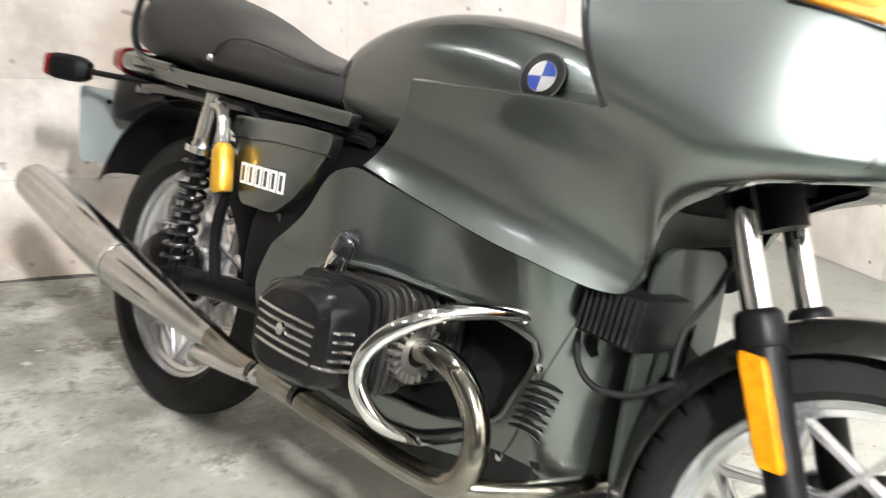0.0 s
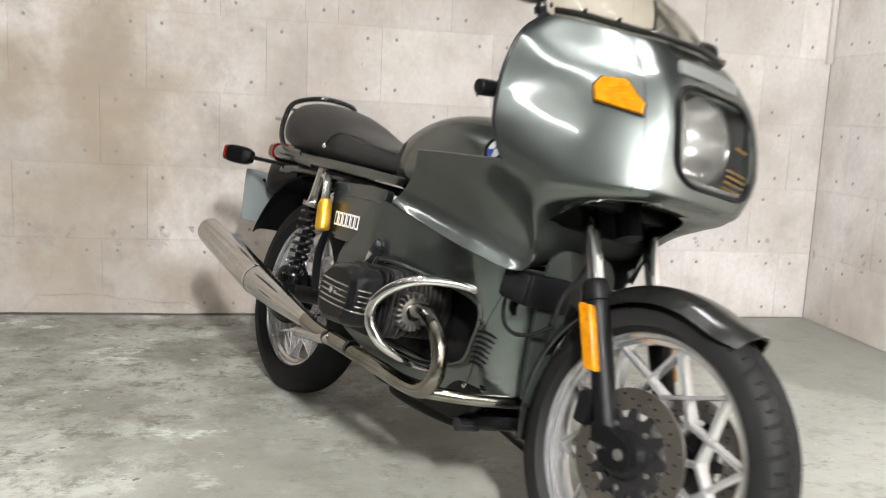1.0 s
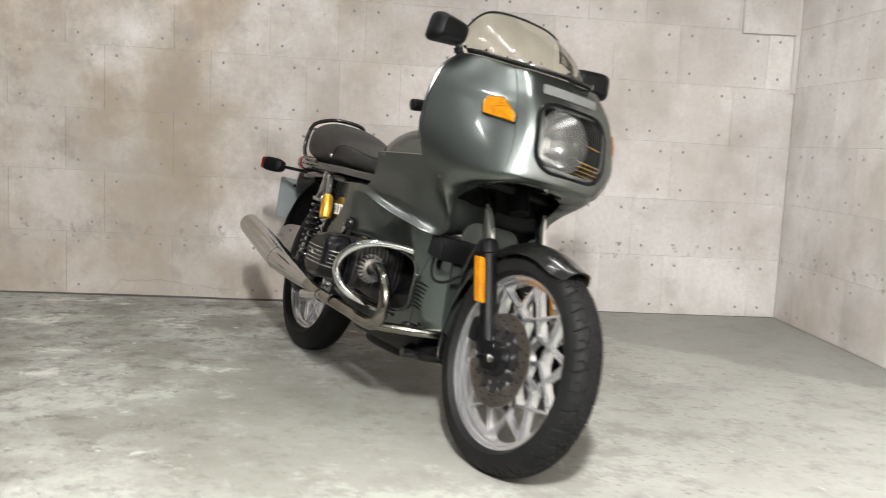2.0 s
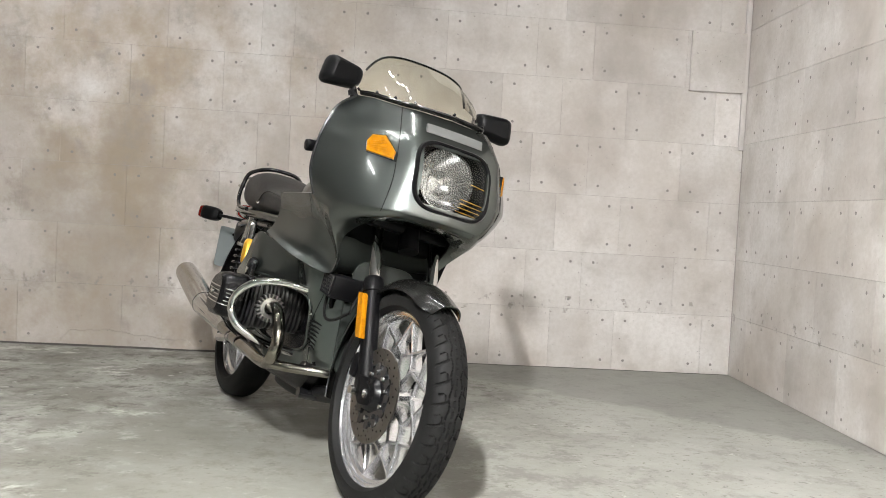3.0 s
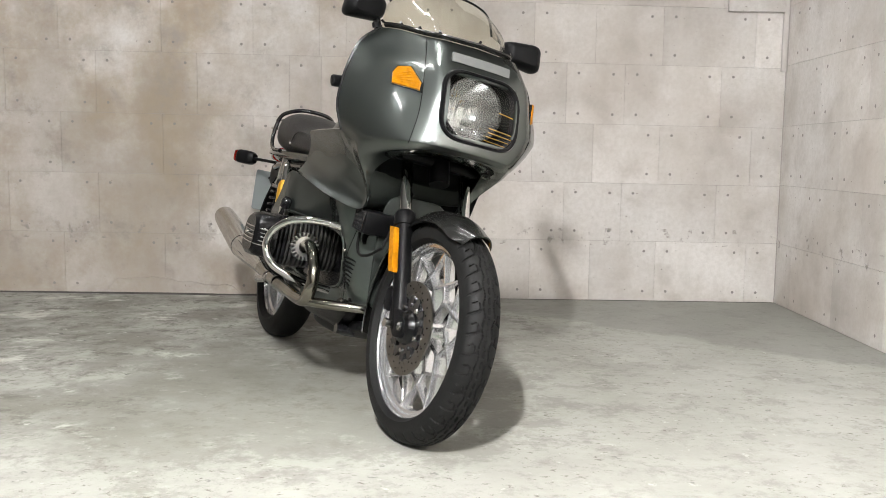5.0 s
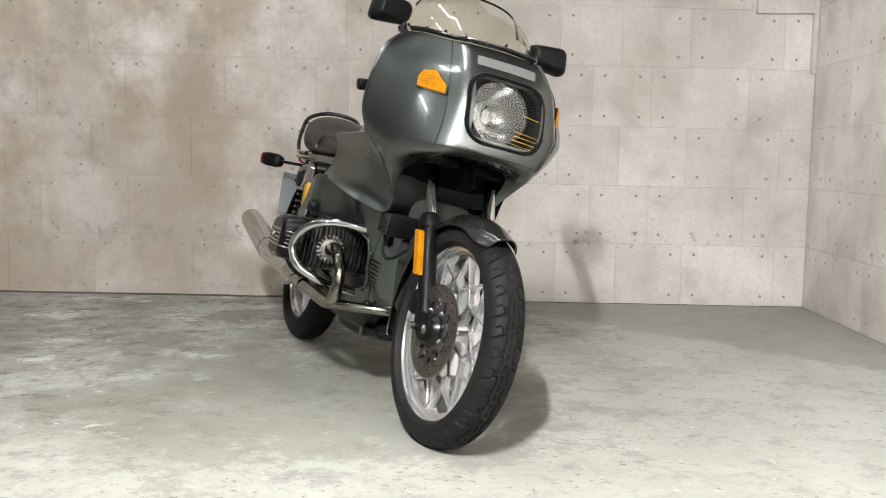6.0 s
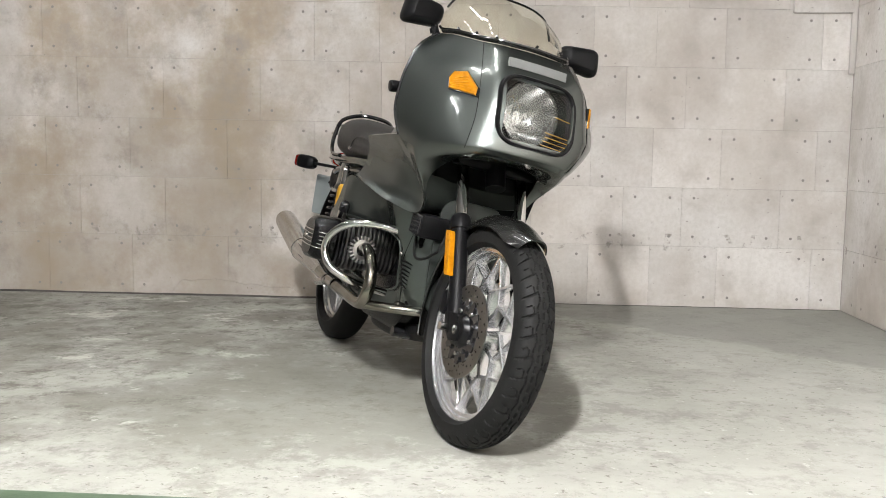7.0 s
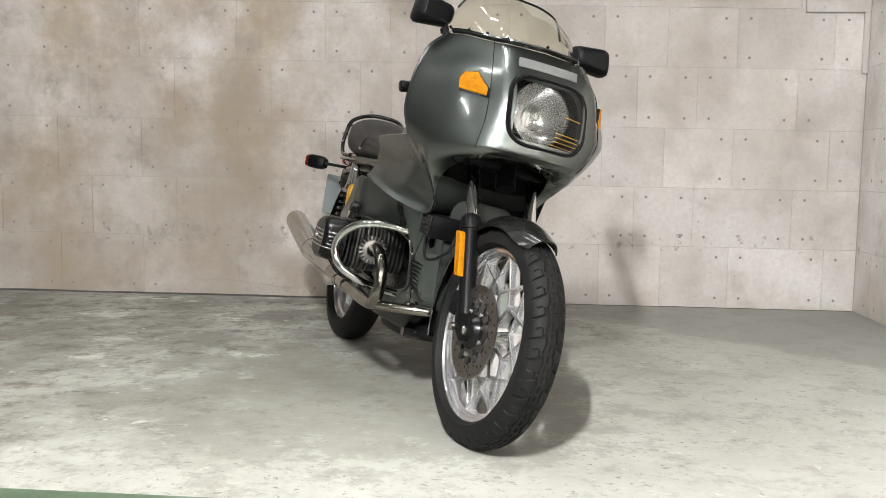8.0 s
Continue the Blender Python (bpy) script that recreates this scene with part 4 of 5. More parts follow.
both(shock)
for s in (-1, 1):
    part("swing_arm", flip(tube([(.02, -.105, .315), (.25, -.11, .345), (.56, -.10, .37)], [.030, .026, .034], 12, 4), s), BLACK, bike, "black swing arm")
part("final_drive", lathe([(0, -.125), (.05, -.125), (.085, -.11), (.10, -.085), (.10, -.06), (0, -.06)], 32, None, REAR), COVER, bike, "dark final drive housing")
part("frame_tube", tube([(.30, -.115, .71), (.38, -.115, .60), (.50, -.11, .45), (.58, -.10, .33)], 0.015, 10, 4), GLOSS, bike, "black frame tube")
part("frame_tube", tube([(.30, .115, .71), (.38, .115, .60), (.50, .11, .45), (.58, .10, .33)], 0.015, 10, 4), GLOSS, bike, "black frame tube")
part("subframe", tube([(.62, -.10, .70), (.3, -.115, .712), (-.05, -.11, .715), (-.22, -.08, .70), (-.22, .08, .70), (-.05, .11, .715), (.3, .115, .712), (.62, .10, .70)], 0.013, 8, 4), GLOSS, bike)
# front end stretched as a black backing for the gap beside the side cover
part("battery_box", loft_x([(.335, .10, .36, .52), (.36, .128, .34, .56), (.44, .128, .34, .66), (.56, .128, .36, .70), (.62, .115, .38, .70)], 20, 4), BLACK, bike, "black battery box, stretched to back a dark gap")
part("rear_brake_rod", tube([(.30, -.15, .56), (.285, -.155, .47), (.30, -.15, .37)], .012, 10, 3), BLACK, bike)


def side_cover(s):
    out = rounded([(.29, .698), (.50, .704), (.590, .700), (.580, .66), (.508, .572), (.455, .535), (.352, .535), (.325, .57)], 0.014, 4)
    p = part("side_cover", flip(slab(out, -.158, -.132, 0.006), s), PAINT, bike, "grey-green side cover with white lettering")
    part("cover_line", flip(tube([(.298, -.1595, .655), (.45, -.1595, .664), (.59, -.1595, .662)], 0.0022, 6, 3), s), PAINT_DARK, p)
    for k in range(6):
        x = .343 + k * .0235
        bar = slab([(x, .574), (x + .018, .574), (x + .0155, .613), (x - .0025, .613)], -.1592, -.1575, 0)
        letter = part("letter_bar", flip(bar, s), WHITE, p, "white outlined lettering bar", smooth=0)
        inner = slab([(x + .0045, .579), (x + .0135, .579), (x + .0115, .608), (x + .0025, .608)], -.1600, -.1585, 0)
        part("letter_inside", flip(inner, s), PAINT, letter, smooth=0)


both(side_cover)

# exhaust


def exhaust(s):
    sil = part("silencer", flip(tube([(-.368, -.234, .440), (-.363, -.234, .439), (-.348, -.234, .436), (-.10, -.236, .388), (.08, -.236, .350), (.25, -.235, .325), (.40, -.236, .306), (.45, -.237, .302)],
                                     [.030, .042, .047, .050, .048, .038, .026, .022], 28, 5), s), STEEL, bike, "brushed silver tapered silencer")
    part("tail_opening", flip(tube([(-.3692, -.234, .4402), (-.3697, -.234, .4403)], .024, 20, 1), s), INSIDE, sil)
    d = Vector((-.18, 0, .033)).normalized()
    c = Vector((.085, -.236, .349))
    part("clamp_band", flip(tube([c + d * .006, c - d * .006], .0495, 28, 1), s), CHROME, sil, "chrome band")
    for off, w in ((0.012, .0035), (-0.016, .003)):
        part("heat_shield_slot", flip(tube([(.11, -.274 + off * .3, .362 + off), (.22, -.268 + off * .3, .345 + off), (.33, -.260 + off * .3, .325 + off * .7)], [.001, w, .001], 8, 4), s), GLOSS, sil)
    pipe = part("exhaust_pipe", flip(tube([(.44, -.237, .303), (.52, -.24, .292), (.65, -.245, .286), (.853, -.245, .276), (.98, -.242, .268), (1.045, -.24, .276), (1.077, -.24, .318), (1.072, -.241, .372), (1.035, -.244, .422), (.985, -.245, .440), (.945, -.245, .434)],
                                            [.022, .020, .0195, .0195, .0195, .0195, .0195, .019, .019, .0185, .018], 18, 6), s), PIPE, bike, "heat-stained chrome exhaust pipe")
    for x in (.60, .72):
        part("pipe_clamp", flip(tube([(x - .006, -.2445, .287), (x + .006, -.2445, .286)], .0225, 18, 1), s), GLOSS, pipe)
    part("balance_pipe", flip(tube([(1.05, -.235, .272), (1.10, -.17, .277), (1.14, -.09, .285), (1.15, 0, .288)], .015, 14, 4), s), PIPE, pipe)
    part("footrest", flip(tube([(.395, -.225, .258), (.41, -.228, .260), (.60, -.25, .284), (.63, -.25, .288)], [.012, .0165, .0165, .012], 14, 4), s), STEEL, bike, "silver footrest hanger")
    part("crash_bar", flip(tube([(1.085, -.15, .515), (1.06, -.24, .522), (1.03, -.325, .508), (.985, -.368, .462), (.972, -.375, .410), (.992, -.350, .362), (1.0, -.29, .335), (.99, -.23, .320), (.98, -.15, .31)], .0118, 16, 6), s), CHROME, bike, "chrome engine protection bar")


both(exhaust)

# boxer engine
crank = merge(slab(rounded([(.56, .24), (.66, .20), (1.02, .20), (1.10, .27), (1.11, .52), (1.0, .60), (.70, .60), (.56, .50)], 0.03), -.115, .115, 0.012))
engine = part("engine_block", crank, COVER, bike, "dark finned flat-twin engine")
sump = part("oil_sump", loft_x([(.66, .07, .185, .235), (.72, .085, .165, .235), (.95, .085, .168, .235), (1.09, .075, .205, .24), (1.12, .06, .22, .245)], 24, 5), BLACK, engine, "black finned oil sump")
for k in range(11):
    x = .70 + k * .034
    part("sump_fin", block((x, 0, .198 + max(0, x - .98) * .3), (.006, .14, .05), .0015), BLACK, sump)
part("stay_bolt", tube([(1.04, -.06, .20), (1.04, -.12, .20)], .016, 12, 1), GLOSS, engine)


def cylinder(s):
    cx, cz = .855, .438
    for k in range(10):
        y = -.135 - k * .0145
        r = .076 if k < 8 else .082
        ring = rounded([(cx - r, cz - r), (cx + r, cz - r), (cx + r, cz + r), (cx - r, cz + r)], .045, 6)
        part("cooling_fin", flip(slab(ring, y - .0035, y + .0035, 0.001), s), FINS, engine)
    part("barrel", flip(lathe([(0, -.10), (.064, -.10), (.064, -.29), (0, -.29)], 32, None, (cx, 0, cz)), s), FINS, engine)
    for k in range(4):
        y = -.285 - k * .013
        ring = rounded([(cx - .082, cz - .082), (cx + .082, cz - .082), (cx + .084, cz + .078), (cx - .084, cz + .078)], .035, 5)
        part("head_fin", flip(slab(ring, y - .004, y + .004, 0.001), s), COVER if k > 1 else FINS, engine)
    face = rounded([(cx - .086, cz - .050), (cx - .05, cz - .072), (cx + .062, cz - .066), (cx + .084, cz - .02), (cx + .080, cz + .062), (cx + .035, cz + .078), (cx - .045, cz + .070), (cx - .088, cz + .03)], .022, 4)
    c = np.mean(face, axis=0)
    rings = []
    for y, f in ((-.335, 1.0), (-.378, 1.0), (-.398, .93), (-.408, .78)):
        rings.append([(c[0] + (x - c[0]) * f, y, c[1] + (z - c[1]) * f) for x, z in face])
    bm = bmesh.new()
    skin(bm, rings)
    cov = part("rocker_cover", flip(bm, s), COVER, engine, "dark ribbed rocker cover")
    for k in range(5):
        z = cz + .026 - k * .0125
        pts = [(cx - .087, -.368, z + .008), (cx - .080, -.392, z + .005), (cx - .060, -.4065, z + .003), (cx, -.4105, z), (cx + .055, -.4065, z - .002), (cx + .076, -.392, z - .004), (cx + .085, -.362, z - .005)]
        part("cover_rib", flip(tube(pts, .0024, 8, 4), s), STEEL, cov, "polished rib")
    part("cover_nut", flip(lathe([(0, -.419), (.008, -.418), (.009, -.405)], 12, None, (cx, 0, cz + .006)), s), CHROME, cov)
    nut = Vector((.938, -.245, .431))
    ring = lathe([(.021, -.015), (.031, -.013), (.033, .013), (.021, .015)], 28, None, nut, "x", True)
    n = part("exhaust_nut", flip(ring, s), NUT, engine, "silver finned exhaust nut")
    for k in range(20):
        a = 2 * math.pi * k / 20
        part("nut_fin", flip(block((nut.x, nut.y + .039 * math.cos(a), nut.z + .039 * math.sin(a)), (.028, .014, .0065), .002, (math.degrees(a), 0, 0)), s), NUT, n)
    part("carburettor", flip(tube([(.70, -.16, .47), (.75, -.19, .48), (.80, -.21, .485)], [.034, .03, .026], 16, 3), s), FINS, engine, "grey carburettor")
    lever = part("choke_lever", flip(tube([(.765, -.285, .487), (.795, -.294, .504), (.815, -.300, .532), (.827, -.300, .556)], [.010, .014, .017, .014], 12, 4), s), CHROME, bike, "chrome lever boot over the cylinder")
    part("lever_cap", flip(tube([(.820, -.301, .545), (.831, -.301, .565), (.835, -.301, .573)], [.0185, .0175, .010], 12, 3), s), GLOSS, lever)


both(cylinder)

# front fork, brakes and hoses (turned with the steering)


def fx(z):
    return 1.349 - 0.43 * (z - 0.58)


def fork(s):
    y = -.098

    def put(name, bm, mat, parent, label=""):
        return part(name, turned(flip(bm, s), STEER), mat, parent, label)
    leg = put("fork_leg", tube([(fx(.265), y, .265), (fx(.285), y, .285), (fx(.33), y, .33), (fx(.45), y, .45), (fx(.56), y, .56)], [.020, .026, .025, .0245, .0255], 18, 4), BLACK, bike, "black fork slider")
    put("fork_tube", tube([(fx(.55), y, .55), (fx(.90), y, .90)], .0178, 20, 2), CHROME, leg, "chrome fork stanchion")
    put("dust_cover", tube([(fx(.558), y, .558), (fx(.562), y, .562), (fx(.592), y, .592), (fx(.600), y, .600)], [.027, .031, .029, .023], 18, 3), BLACK, leg)
    yr = y - .032
    bm = bmesh.new()
    sq = []
    for z, w in ((.428, .014), (.434, .017), (.545, .017), (.551, .014)):
        x = fx(z) - .004
        sq.append([(x - w, yr + .010, z), (x + w, yr + .010, z), (x + w, yr - .003, z), (x + w * .8, yr - .006, z), (x - w * .8, yr - .006, z), (x - w, yr - .003, z)])
    skin(bm, sq)
    put("side_reflector", bm, AMBER, leg, "amber side reflector")
    put("clamp_bolt", tube([(fx(.292) + .002, y - .05, .292), (fx(.292) + .002, y - .036, .292), (fx(.292) + .002, y - .034, .292), (fx(.292) + .002, y + .01, .292)], [.012, .012, .008, .008], 10, 2), STEEL, leg, "silver axle clamp bolt")
    yd = FRONT.y - .058
    d = put("brake_disc", lathe([(.085, yd - .0025), (.128, yd - .0025), (.128, yd + .0025), (.085, yd + .0025)], 64, None, (FRONT.x, 0, FRONT.z), "y", True), DISC, leg, "drilled steel brake disc")
    return leg, d, yd


for s in (-1, 1):
    leg, disc, yd = fork(s)

    def put(name, bm, mat, parent, label=""):
        return part(name, turned(flip(bm, s), STEER), mat, parent, label)
    prof = []
    for k in range(72):
        a = 2 * math.pi * k / 72
        r = .090 if k % 6 < 3 else .071
        prof.append((FRONT.x + r * math.cos(a), FRONT.z + r * math.sin(a)))
    put("disc_carrier", slab(prof, yd - .007, yd + .004, 0), GLOSS, leg, "black toothed disc carrier")
    lug = slab(rounded([(fx(.33) - .022, .335), (fx(.33) + .022, .335), (FRONT.x + .024, FRONT.z + .018), (FRONT.x + .024, FRONT.z - .028), (FRONT.x - .03, FRONT.z - .034), (fx(.30) - .026, .30)], .012), -.122, -.078, .006)
    put("axle_lug", lug, BLACK, leg, "black cast axle lug")
    put("hub_boss", lathe([(.026, yd - .026), (.040, yd - .022), (.046, yd - .010), (.050, yd - .004)], 32, None, (FRONT.x, 0, FRONT.z)), COVER, leg)
    put("hub_cap", lathe([(0, yd - .030), (.013, yd - .030), (.018, yd - .02), (.026, yd - .006)], 24, None, (FRONT.x, 0, FRONT.z)), GLOSS, leg)
    for k in range(10):
        a = 2 * math.pi * (k + .5) / 10
        put("carrier_bolt", lathe([(0, yd - .013), (.006, yd - .012), (.007, yd - .006)], 10, None, (FRONT.x + .062 * math.cos(a), 0, FRONT.z + .062 * math.sin(a))), STEEL if k % 2 else GLOSS, leg)
    holes = bmesh.new()
    for k in range(36):
        a = 2 * math.pi * k / 36
        r = (.097, .107, .117)[k % 3]
        holes = lathe([(0, yd - .0032), (.0028, yd - .0032), (.0028, yd + .0032), (0, yd + .0032)], 8, holes, (FRONT.x + r * math.cos(a), 0, FRONT.z + r * math.sin(a)))
    put("disc_holes", holes, INSIDE, leg)["kind"] = "stuff"
    put("brake_caliper", slab(rounded([(FRONT.x - .134, FRONT.z + .028), (FRONT.x - .100, FRONT.z + .024), (FRONT.x - .094, FRONT.z + .075), (FRONT.x - .108, FRONT.z + .098), (FRONT.x - .132, FRONT.z + .088)], .008), yd - .028, yd + .022, .006), BLACK, leg, "black brake caliper")
part("front_axle", turned(tube([(FRONT.x, -.125, FRONT.z), (FRONT.x, .06, FRONT.z)], .011, 14, 1), STEER), STEEL, bike, "steel front axle")
part("fork_yoke", turned(merge(block((fx(.76), 0, .765), (.07, .26, .035), .01), tube([(fx(.70) + .02, 0, .70), (fx(.93) + .02, 0, .93)], .03, 18, 1)), STEER), BLACK, bike, "black lower fork yoke")
oil = part("oil_cooler", block((1.19, -.108, .552), (.09, .125, .070), .006, (0, 5, 0)), BLACK, bike, "black finned box behind the fork")
for k in range(9):
    part("cooler_fin", block((1.152 + k * .0092, -.1725, .556 - k * .0008), (.004, .007, .060), .001, (0, 5, 0)), GLOSS, oil)
part("horn_bracket", tube([(1.15, -.12, .53), (1.15, -.13, .50), (1.16, -.13, .485)], [.008, .009, .006], 10, 3), BLACK, bike)
part("brake_hose", tube([(1.135, -.135, .58), (1.132, -.14, .53), (1.145, -.145, .475), (1.18, -.145, .450), (1.225, -.135, .455), (1.26, -.12, .478), (1.275, -.115, .485)], .0048, 8, 6), RUBBER, bike, "black brake hose loop")
part("brake_hose", tube([(1.29, -.06, .66), (1.275, -.075, .60), (1.255, -.09, .545), (1.262, -.11, .488)], .0048, 8, 5), RUBBER, bike, "black brake hose")
part("vent_hose", tube([(.545, -.10, .60), (.555, -.135, .565), (.575, -.14, .535), (.60, -.12, .51)], .005, 8, 5), YELLOW, bike, "yellow breather hose")
edge_r = [Vector(q) for q in spline(ROWS_F[0], STEP)[4 * STEP:5 * STEP + 1]]
edge_l = [Vector((q.x, wide_left(q.y, -1, q.z) + .02, q.z)) for q in edge_r]
bm = bmesh.new()
rings = []
for k in range(29):
    f = k / 28
    ring = []
    for i, (p, q) in enumerate(zip(edge_r, edge_l)):
        v = p.lerp(q, f)
        d = i / STEP
        v.x -= (.035 + .035 * d) * (1 - abs(2 * f - 1) ** 2.4)
        v.z += .075 * d * f ** 1.4 + .012 * (1 - d)
        ring.append(v)
    rings.append(ring + [v - Vector((.005, 0, 0)) for v in ring[::-1]])
skin(bm, rings)
scoop = part("inner_fairing_panel", bm, SHADED_PAINT, bike, "grey-green panel behind the fork, shade in its colour", smooth=60)
part("panel_screw", lathe([(0, 0.009), (0.006, 0.007), (0.0075, 0)], 12, None, (1.219, -.176, .650), "x"), CHROME, scoop)
# near-black slab added to fill the dark hollow behind the fork
part("hollow_fill_slab", slab(rounded([(1.08, .70), (1.19, .69), (1.235, .70), (1.26, .75), (1.26, .80), (1.08, .80)], .02), -.165, .165, .01), INSIDE, bike)
part("radiator_guard", slab(rounded([(-.10, .29), (.10, .29), (.115, .50), (.098, .648), (-.105, .648), (-.115, .50)], .055, 6), 1.200, 1.212, .004, "x"), SHADED_PAINT, bike, "grey-green front engine cover, shade in its colour")

# stands
part("side_stand", tube([(.955, .02, .215), (.925, .16, .145), (.902, .298, .076)], [.013, .011, .010], 12, 3), FINS, bike, "grey steel side stand, folded out")
part("stand_foot", block((.905, .306, .071), (.075, .045, .008), .003, (12.5, 0, 0)), GLOSS, bike)
part("stand_spring", tube([(1.065, -.01, .225), (1.055, .05, .205), (1.03, .09, .185)], [.005, .008, .005], 8, 4), GLOSS, bike)
part("gear_pedal", tube([(1.00, -.06, .215), (.985, -.03, .195), (.95, .0, .185)], [.010, .012, .012], 10, 4), GLOSS, bike, "black pedal rubber under the engine")

# ---------------------------------------------------------------- lights on the ceiling


def ceiling_light(mat, label, half=.62, thick=.016):
    ob = new("ceiling_light")
    body = slab(rounded([(-.045, 0), (.045, 0), (.03, -.055), (-.03, -.055)], .008, 3), -half, half, .003, "x")
    part("housing", body, WHITE, ob, "white metal batten")
    part("lamp_tube", tube([(.03 - half, 0, -.085), (half - .03, 0, -.085)], thick, 14, 1), mat, ob, "lit fluorescent tube")
    for x in (.015 - half, half - .015):
        part("end_cap", block((x, 0, -.075), (.03, .04, .045), .004), WHITE, ob)
    return tagged(ob, label, "ceiling light", "ceiling lights")


for spots, mat, half, thick, label in ((LAMPS, TUBE, .4, .03, "short white batten with a very bright lit tube on the ceiling"),
                                       (FILL_LAMPS, TUBE_FILL, .62, .016, "unseen fill tube added to brighten the room"),
                                       (NEAR_LAMPS, TUBE_NEAR, .62, .016, "white batten with a dimmer fluorescent tube overhead"),
                                       (DIM_LAMPS, TUBE_DIM, .33, .016, "white batten with a weak fluorescent tube over the motorcycle")):
    first = ceiling_light(mat, label, half, thick)
    first.matrix_world = pose(spots[0][0], spots[0][1], CEIL, 0, 0, spots[0][2])
    for lx, ly, la in spots[1:]:
        copy_thing(first, pose(lx, ly, CEIL, 0, 0, la))

# ---------------------------------------------------------------- details of the room
tagged(part("floor_line", block((X0 / 2, -3.012, .001), (-X0, .30, .002), 0), GREEN, smooth=0), "worn green painted line on the concrete floor", "floor line", kind="structure")
# out-of-view dark floor, added so the fairing's underside reflects something dark
tagged(part("unseen_dark_floor", block((X0 / 2, (Y0 - 3.162) / 2, .001), (-X0, -3.162 - Y0, .002), 0), DARK_FLOOR, smooth=0), "unseen dark floor added to darken reflections in the fairing", "driving lane", kind="structure")
conduit = part("cable_conduit", block((-.017, -.012, (1.225 + CEIL) / 2), (.028, .022, CEIL - 1.225), .004), TRUNKING)
tagged(conduit, "pale cable trunking running up the wall corner", "cable trunking")
jb = part("junction_box", block((-.17, -.012, 1.53 + .16), (.30, .024, .32), .004), CONCRETE_WALL)
tagged(jb, "flat wall box painted like the concrete", "wall box")

# raised dark strip: its colour stands for the shadow in the wall's bottom gap
JOINT_SHADE = material("dark floor joint", (0.10, 0.093, 0.085), 0.9, var=0.4, scale=7)
bm = bmesh.new()
rings = []
for k in range(141):
    x = X0 + (-X0 - .01) * k / 140
    h = .003 + .005 * noise.noise((x * 3.1, 0.3, 0.7)) + (.005 if x < -1.6 else -.002)
    f = .010 if x < -1.7 else .003
    rings.append([(x, .001, 0), (x, -f, 0), (x, -f + .001, max(.002, h)), (x, .001, max(.002, h))])
skin(bm, rings)
tagged(part("floor_joint", bm, JOINT_SHADE, smooth=0), "dark strip for the shaded gap between wall and floor", "floor joint", kind="structure")
bm = bmesh.new()
rings = []
for k in range(41):
    x = -3.62 + .74 * k / 40
    h = .075 + .05 * noise.noise((x * 4.0, 1.3, 0.7)) + .02 * noise.noise((x * 13.0, 2.3, 0.7))
    e = min(1, k / 4, (40 - k) / 2 + .2)
    rings.append([(x, -.001, 0), (x, -.006 * e - .001, 0), (x, -.005 * e - .001, max(.012, h * e)), (x, -.001, max(.014, h * e + .004))])
skin(bm, rings)
tagged(part("plaster_patch", bm, CONCRETE_WALL, smooth=0), "rough plaster repair along the foot of the wall", "wall repair", kind="structure")

# wall panels with joints and tie holes, on a slightly uneven grid
LEVELS = [0.0, .324, .633, .943, 1.257, 1.560, 1.865, 2.17, 2.48]


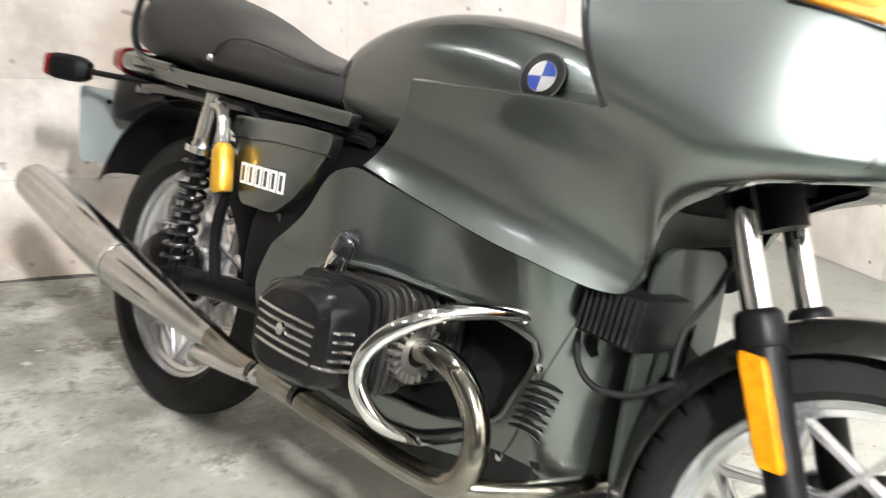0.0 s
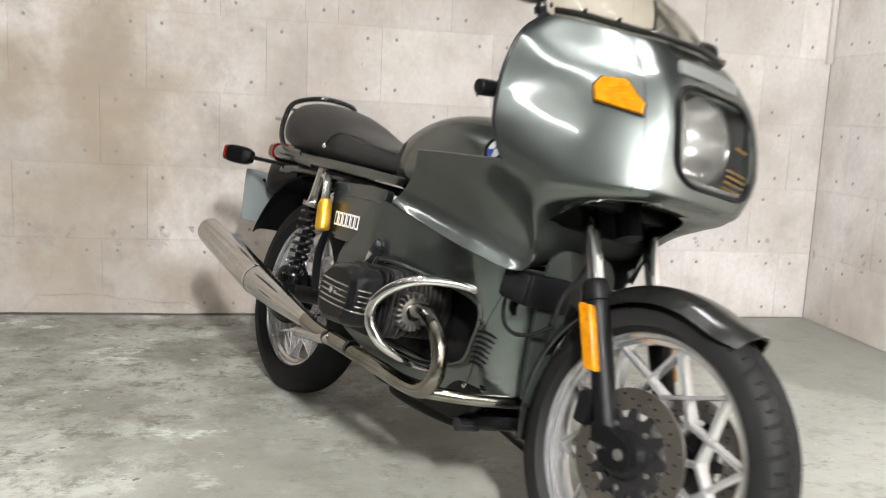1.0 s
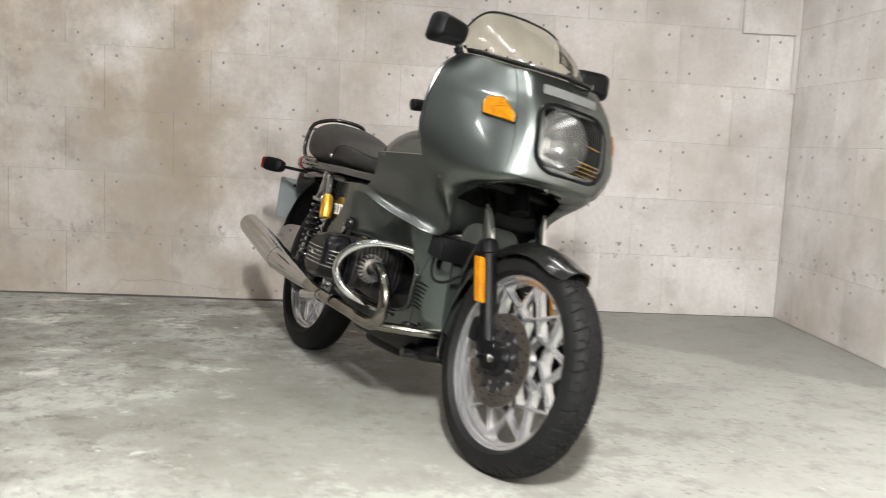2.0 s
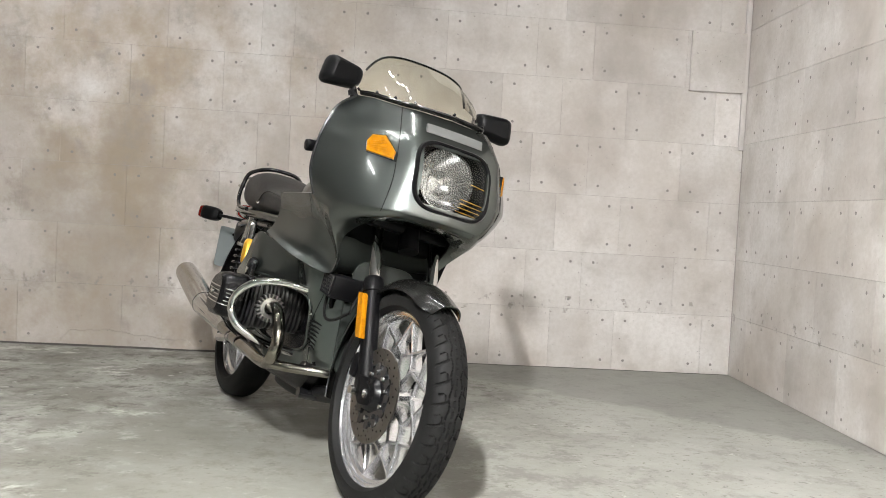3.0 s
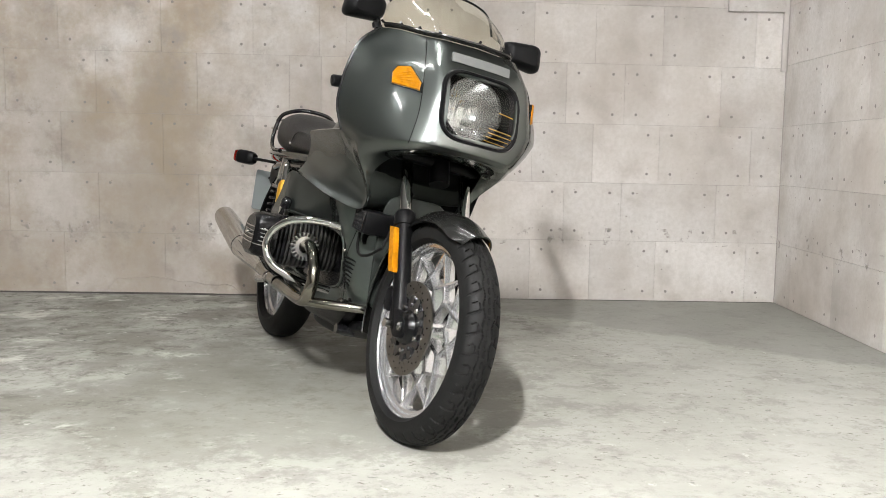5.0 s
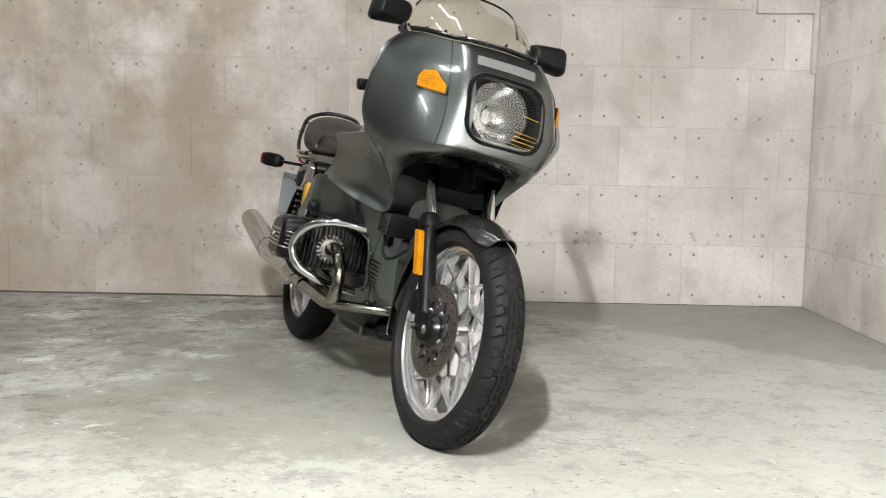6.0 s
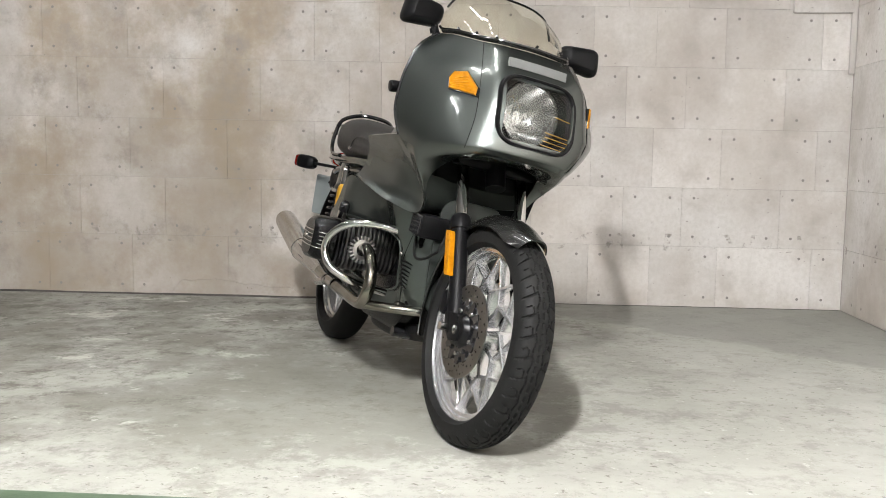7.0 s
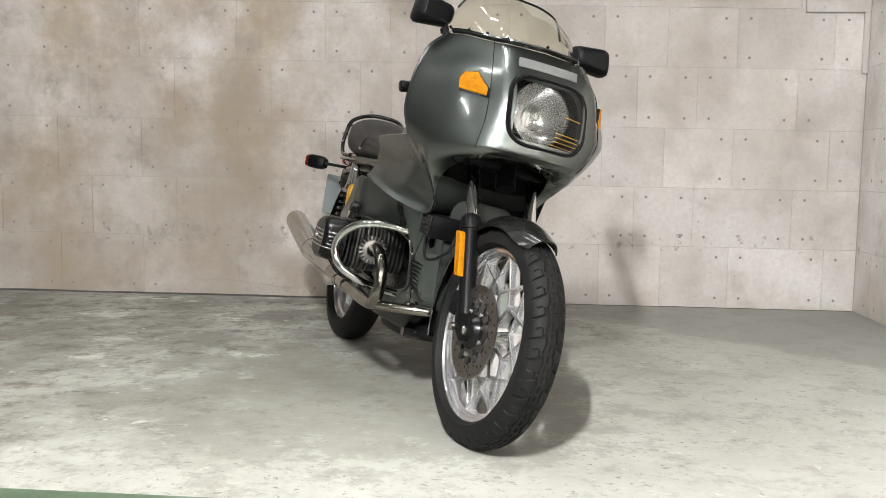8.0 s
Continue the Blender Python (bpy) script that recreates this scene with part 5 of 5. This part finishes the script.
def wall_panels(wall, to_world, seams_a, seams_b, slope, near, span):
    """Cuts the wall's face into panels; to_world turns (along, height, proud) into a place."""
    def level(i, u):
        return LEVELS[i] * (1 + slope * (-u - 1.0)) if i else 0.002
    rest, holes = bmesh.new(), bmesh.new()
    for c in range(len(LEVELS)):
        seams = sorted(seams_a if c % 2 == 0 else seams_b)
        edges = [span[0], *[u for u in seams if span[0] + .05 < u < span[1] - .05], span[1]]
        for u0, u1 in zip(edges, edges[1:]):
            g = 0.0007
            lo = [(u0 + g, level(c, u0) + g), (u1 - g, level(c, u1) + g)]
            tp = (lambda u: level(c + 1, u) - g) if c + 1 < len(LEVELS) else (lambda u: CEIL - 0.002)
            ring = [lo[0], lo[1], (u1 - g, tp(u1)), (u0 + g, tp(u0))]
            mid = ((u0 + u1) / 2, sum(p[1] for p in ring) / 4)
            bm = bmesh.new() if near(u0, u1) else rest
            back = [bm.verts.new(to_world(u, h, -0.0039)) for u, h in ring]
            front = [bm.verts.new(to_world(u, h, -0.0008)) for u, h in ring]
            face = [bm.verts.new(to_world(u + math.copysign(.0012, mid[0] - u), h + math.copysign(.0012, mid[1] - h), 0)) for u, h in ring]
            for a, b in ((back, front), (front, face)):
                for i in range(4):
                    j = (i + 1) % 4
                    bm.faces.new((a[i], a[j], b[j], b[i]))
            bm.faces.new(face)
            if bm is not rest:
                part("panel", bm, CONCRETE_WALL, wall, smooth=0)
        for u in edges[1:-1]:
            if u in SHEETS:
                continue
            h1 = level(c + 1, u) if c + 1 < len(LEVELS) else CEIL
            for du in (-.062, .062):
                for h in (level(c, u) + .052, h1 - .052):
                    ring = [to_world(u + du + .0075 * math.cos(a), h + .0075 * math.sin(a), .0006) for a in [2 * math.pi * k / 10 for k in range(10)]]
                    holes.faces.new([holes.verts.new(q) for q in ring])
    if rest.faces:
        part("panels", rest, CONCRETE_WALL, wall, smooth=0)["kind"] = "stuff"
    else:
        rest.free()
    part("tie_holes", holes, HOLE, wall, smooth=0)["kind"] = "stuff"


SHEETS = (-2.448, -1.0, -2.437)
SEAMS_A = (-5.79, -5.29, -4.80, -4.302, -3.824, -3.281, -2.798, -2.448, -2.31, -1.82, -1.322, -1.0, -.648, -.164)
SEAMS_B = (-6.1, -5.62, -5.13, -4.638, -4.113, -3.631, -3.095, -2.608, -2.437, -2.12, -1.63, -1.147, -.841, -.336)
wall_panels(wall_north, lambda u, h, d: (u, -d, h), SEAMS_A, SEAMS_B, 0.011, lambda a, b: a > -5.2, (X0, -.001))
wall_panels(wall_east, lambda u, h, d: (-d, u, h), [-.21 - .495 * k for k in range(18)], [-.46 - .495 * k for k in range(18)], 0.0, lambda a, b: a > -2.6, (Y0, -.004))
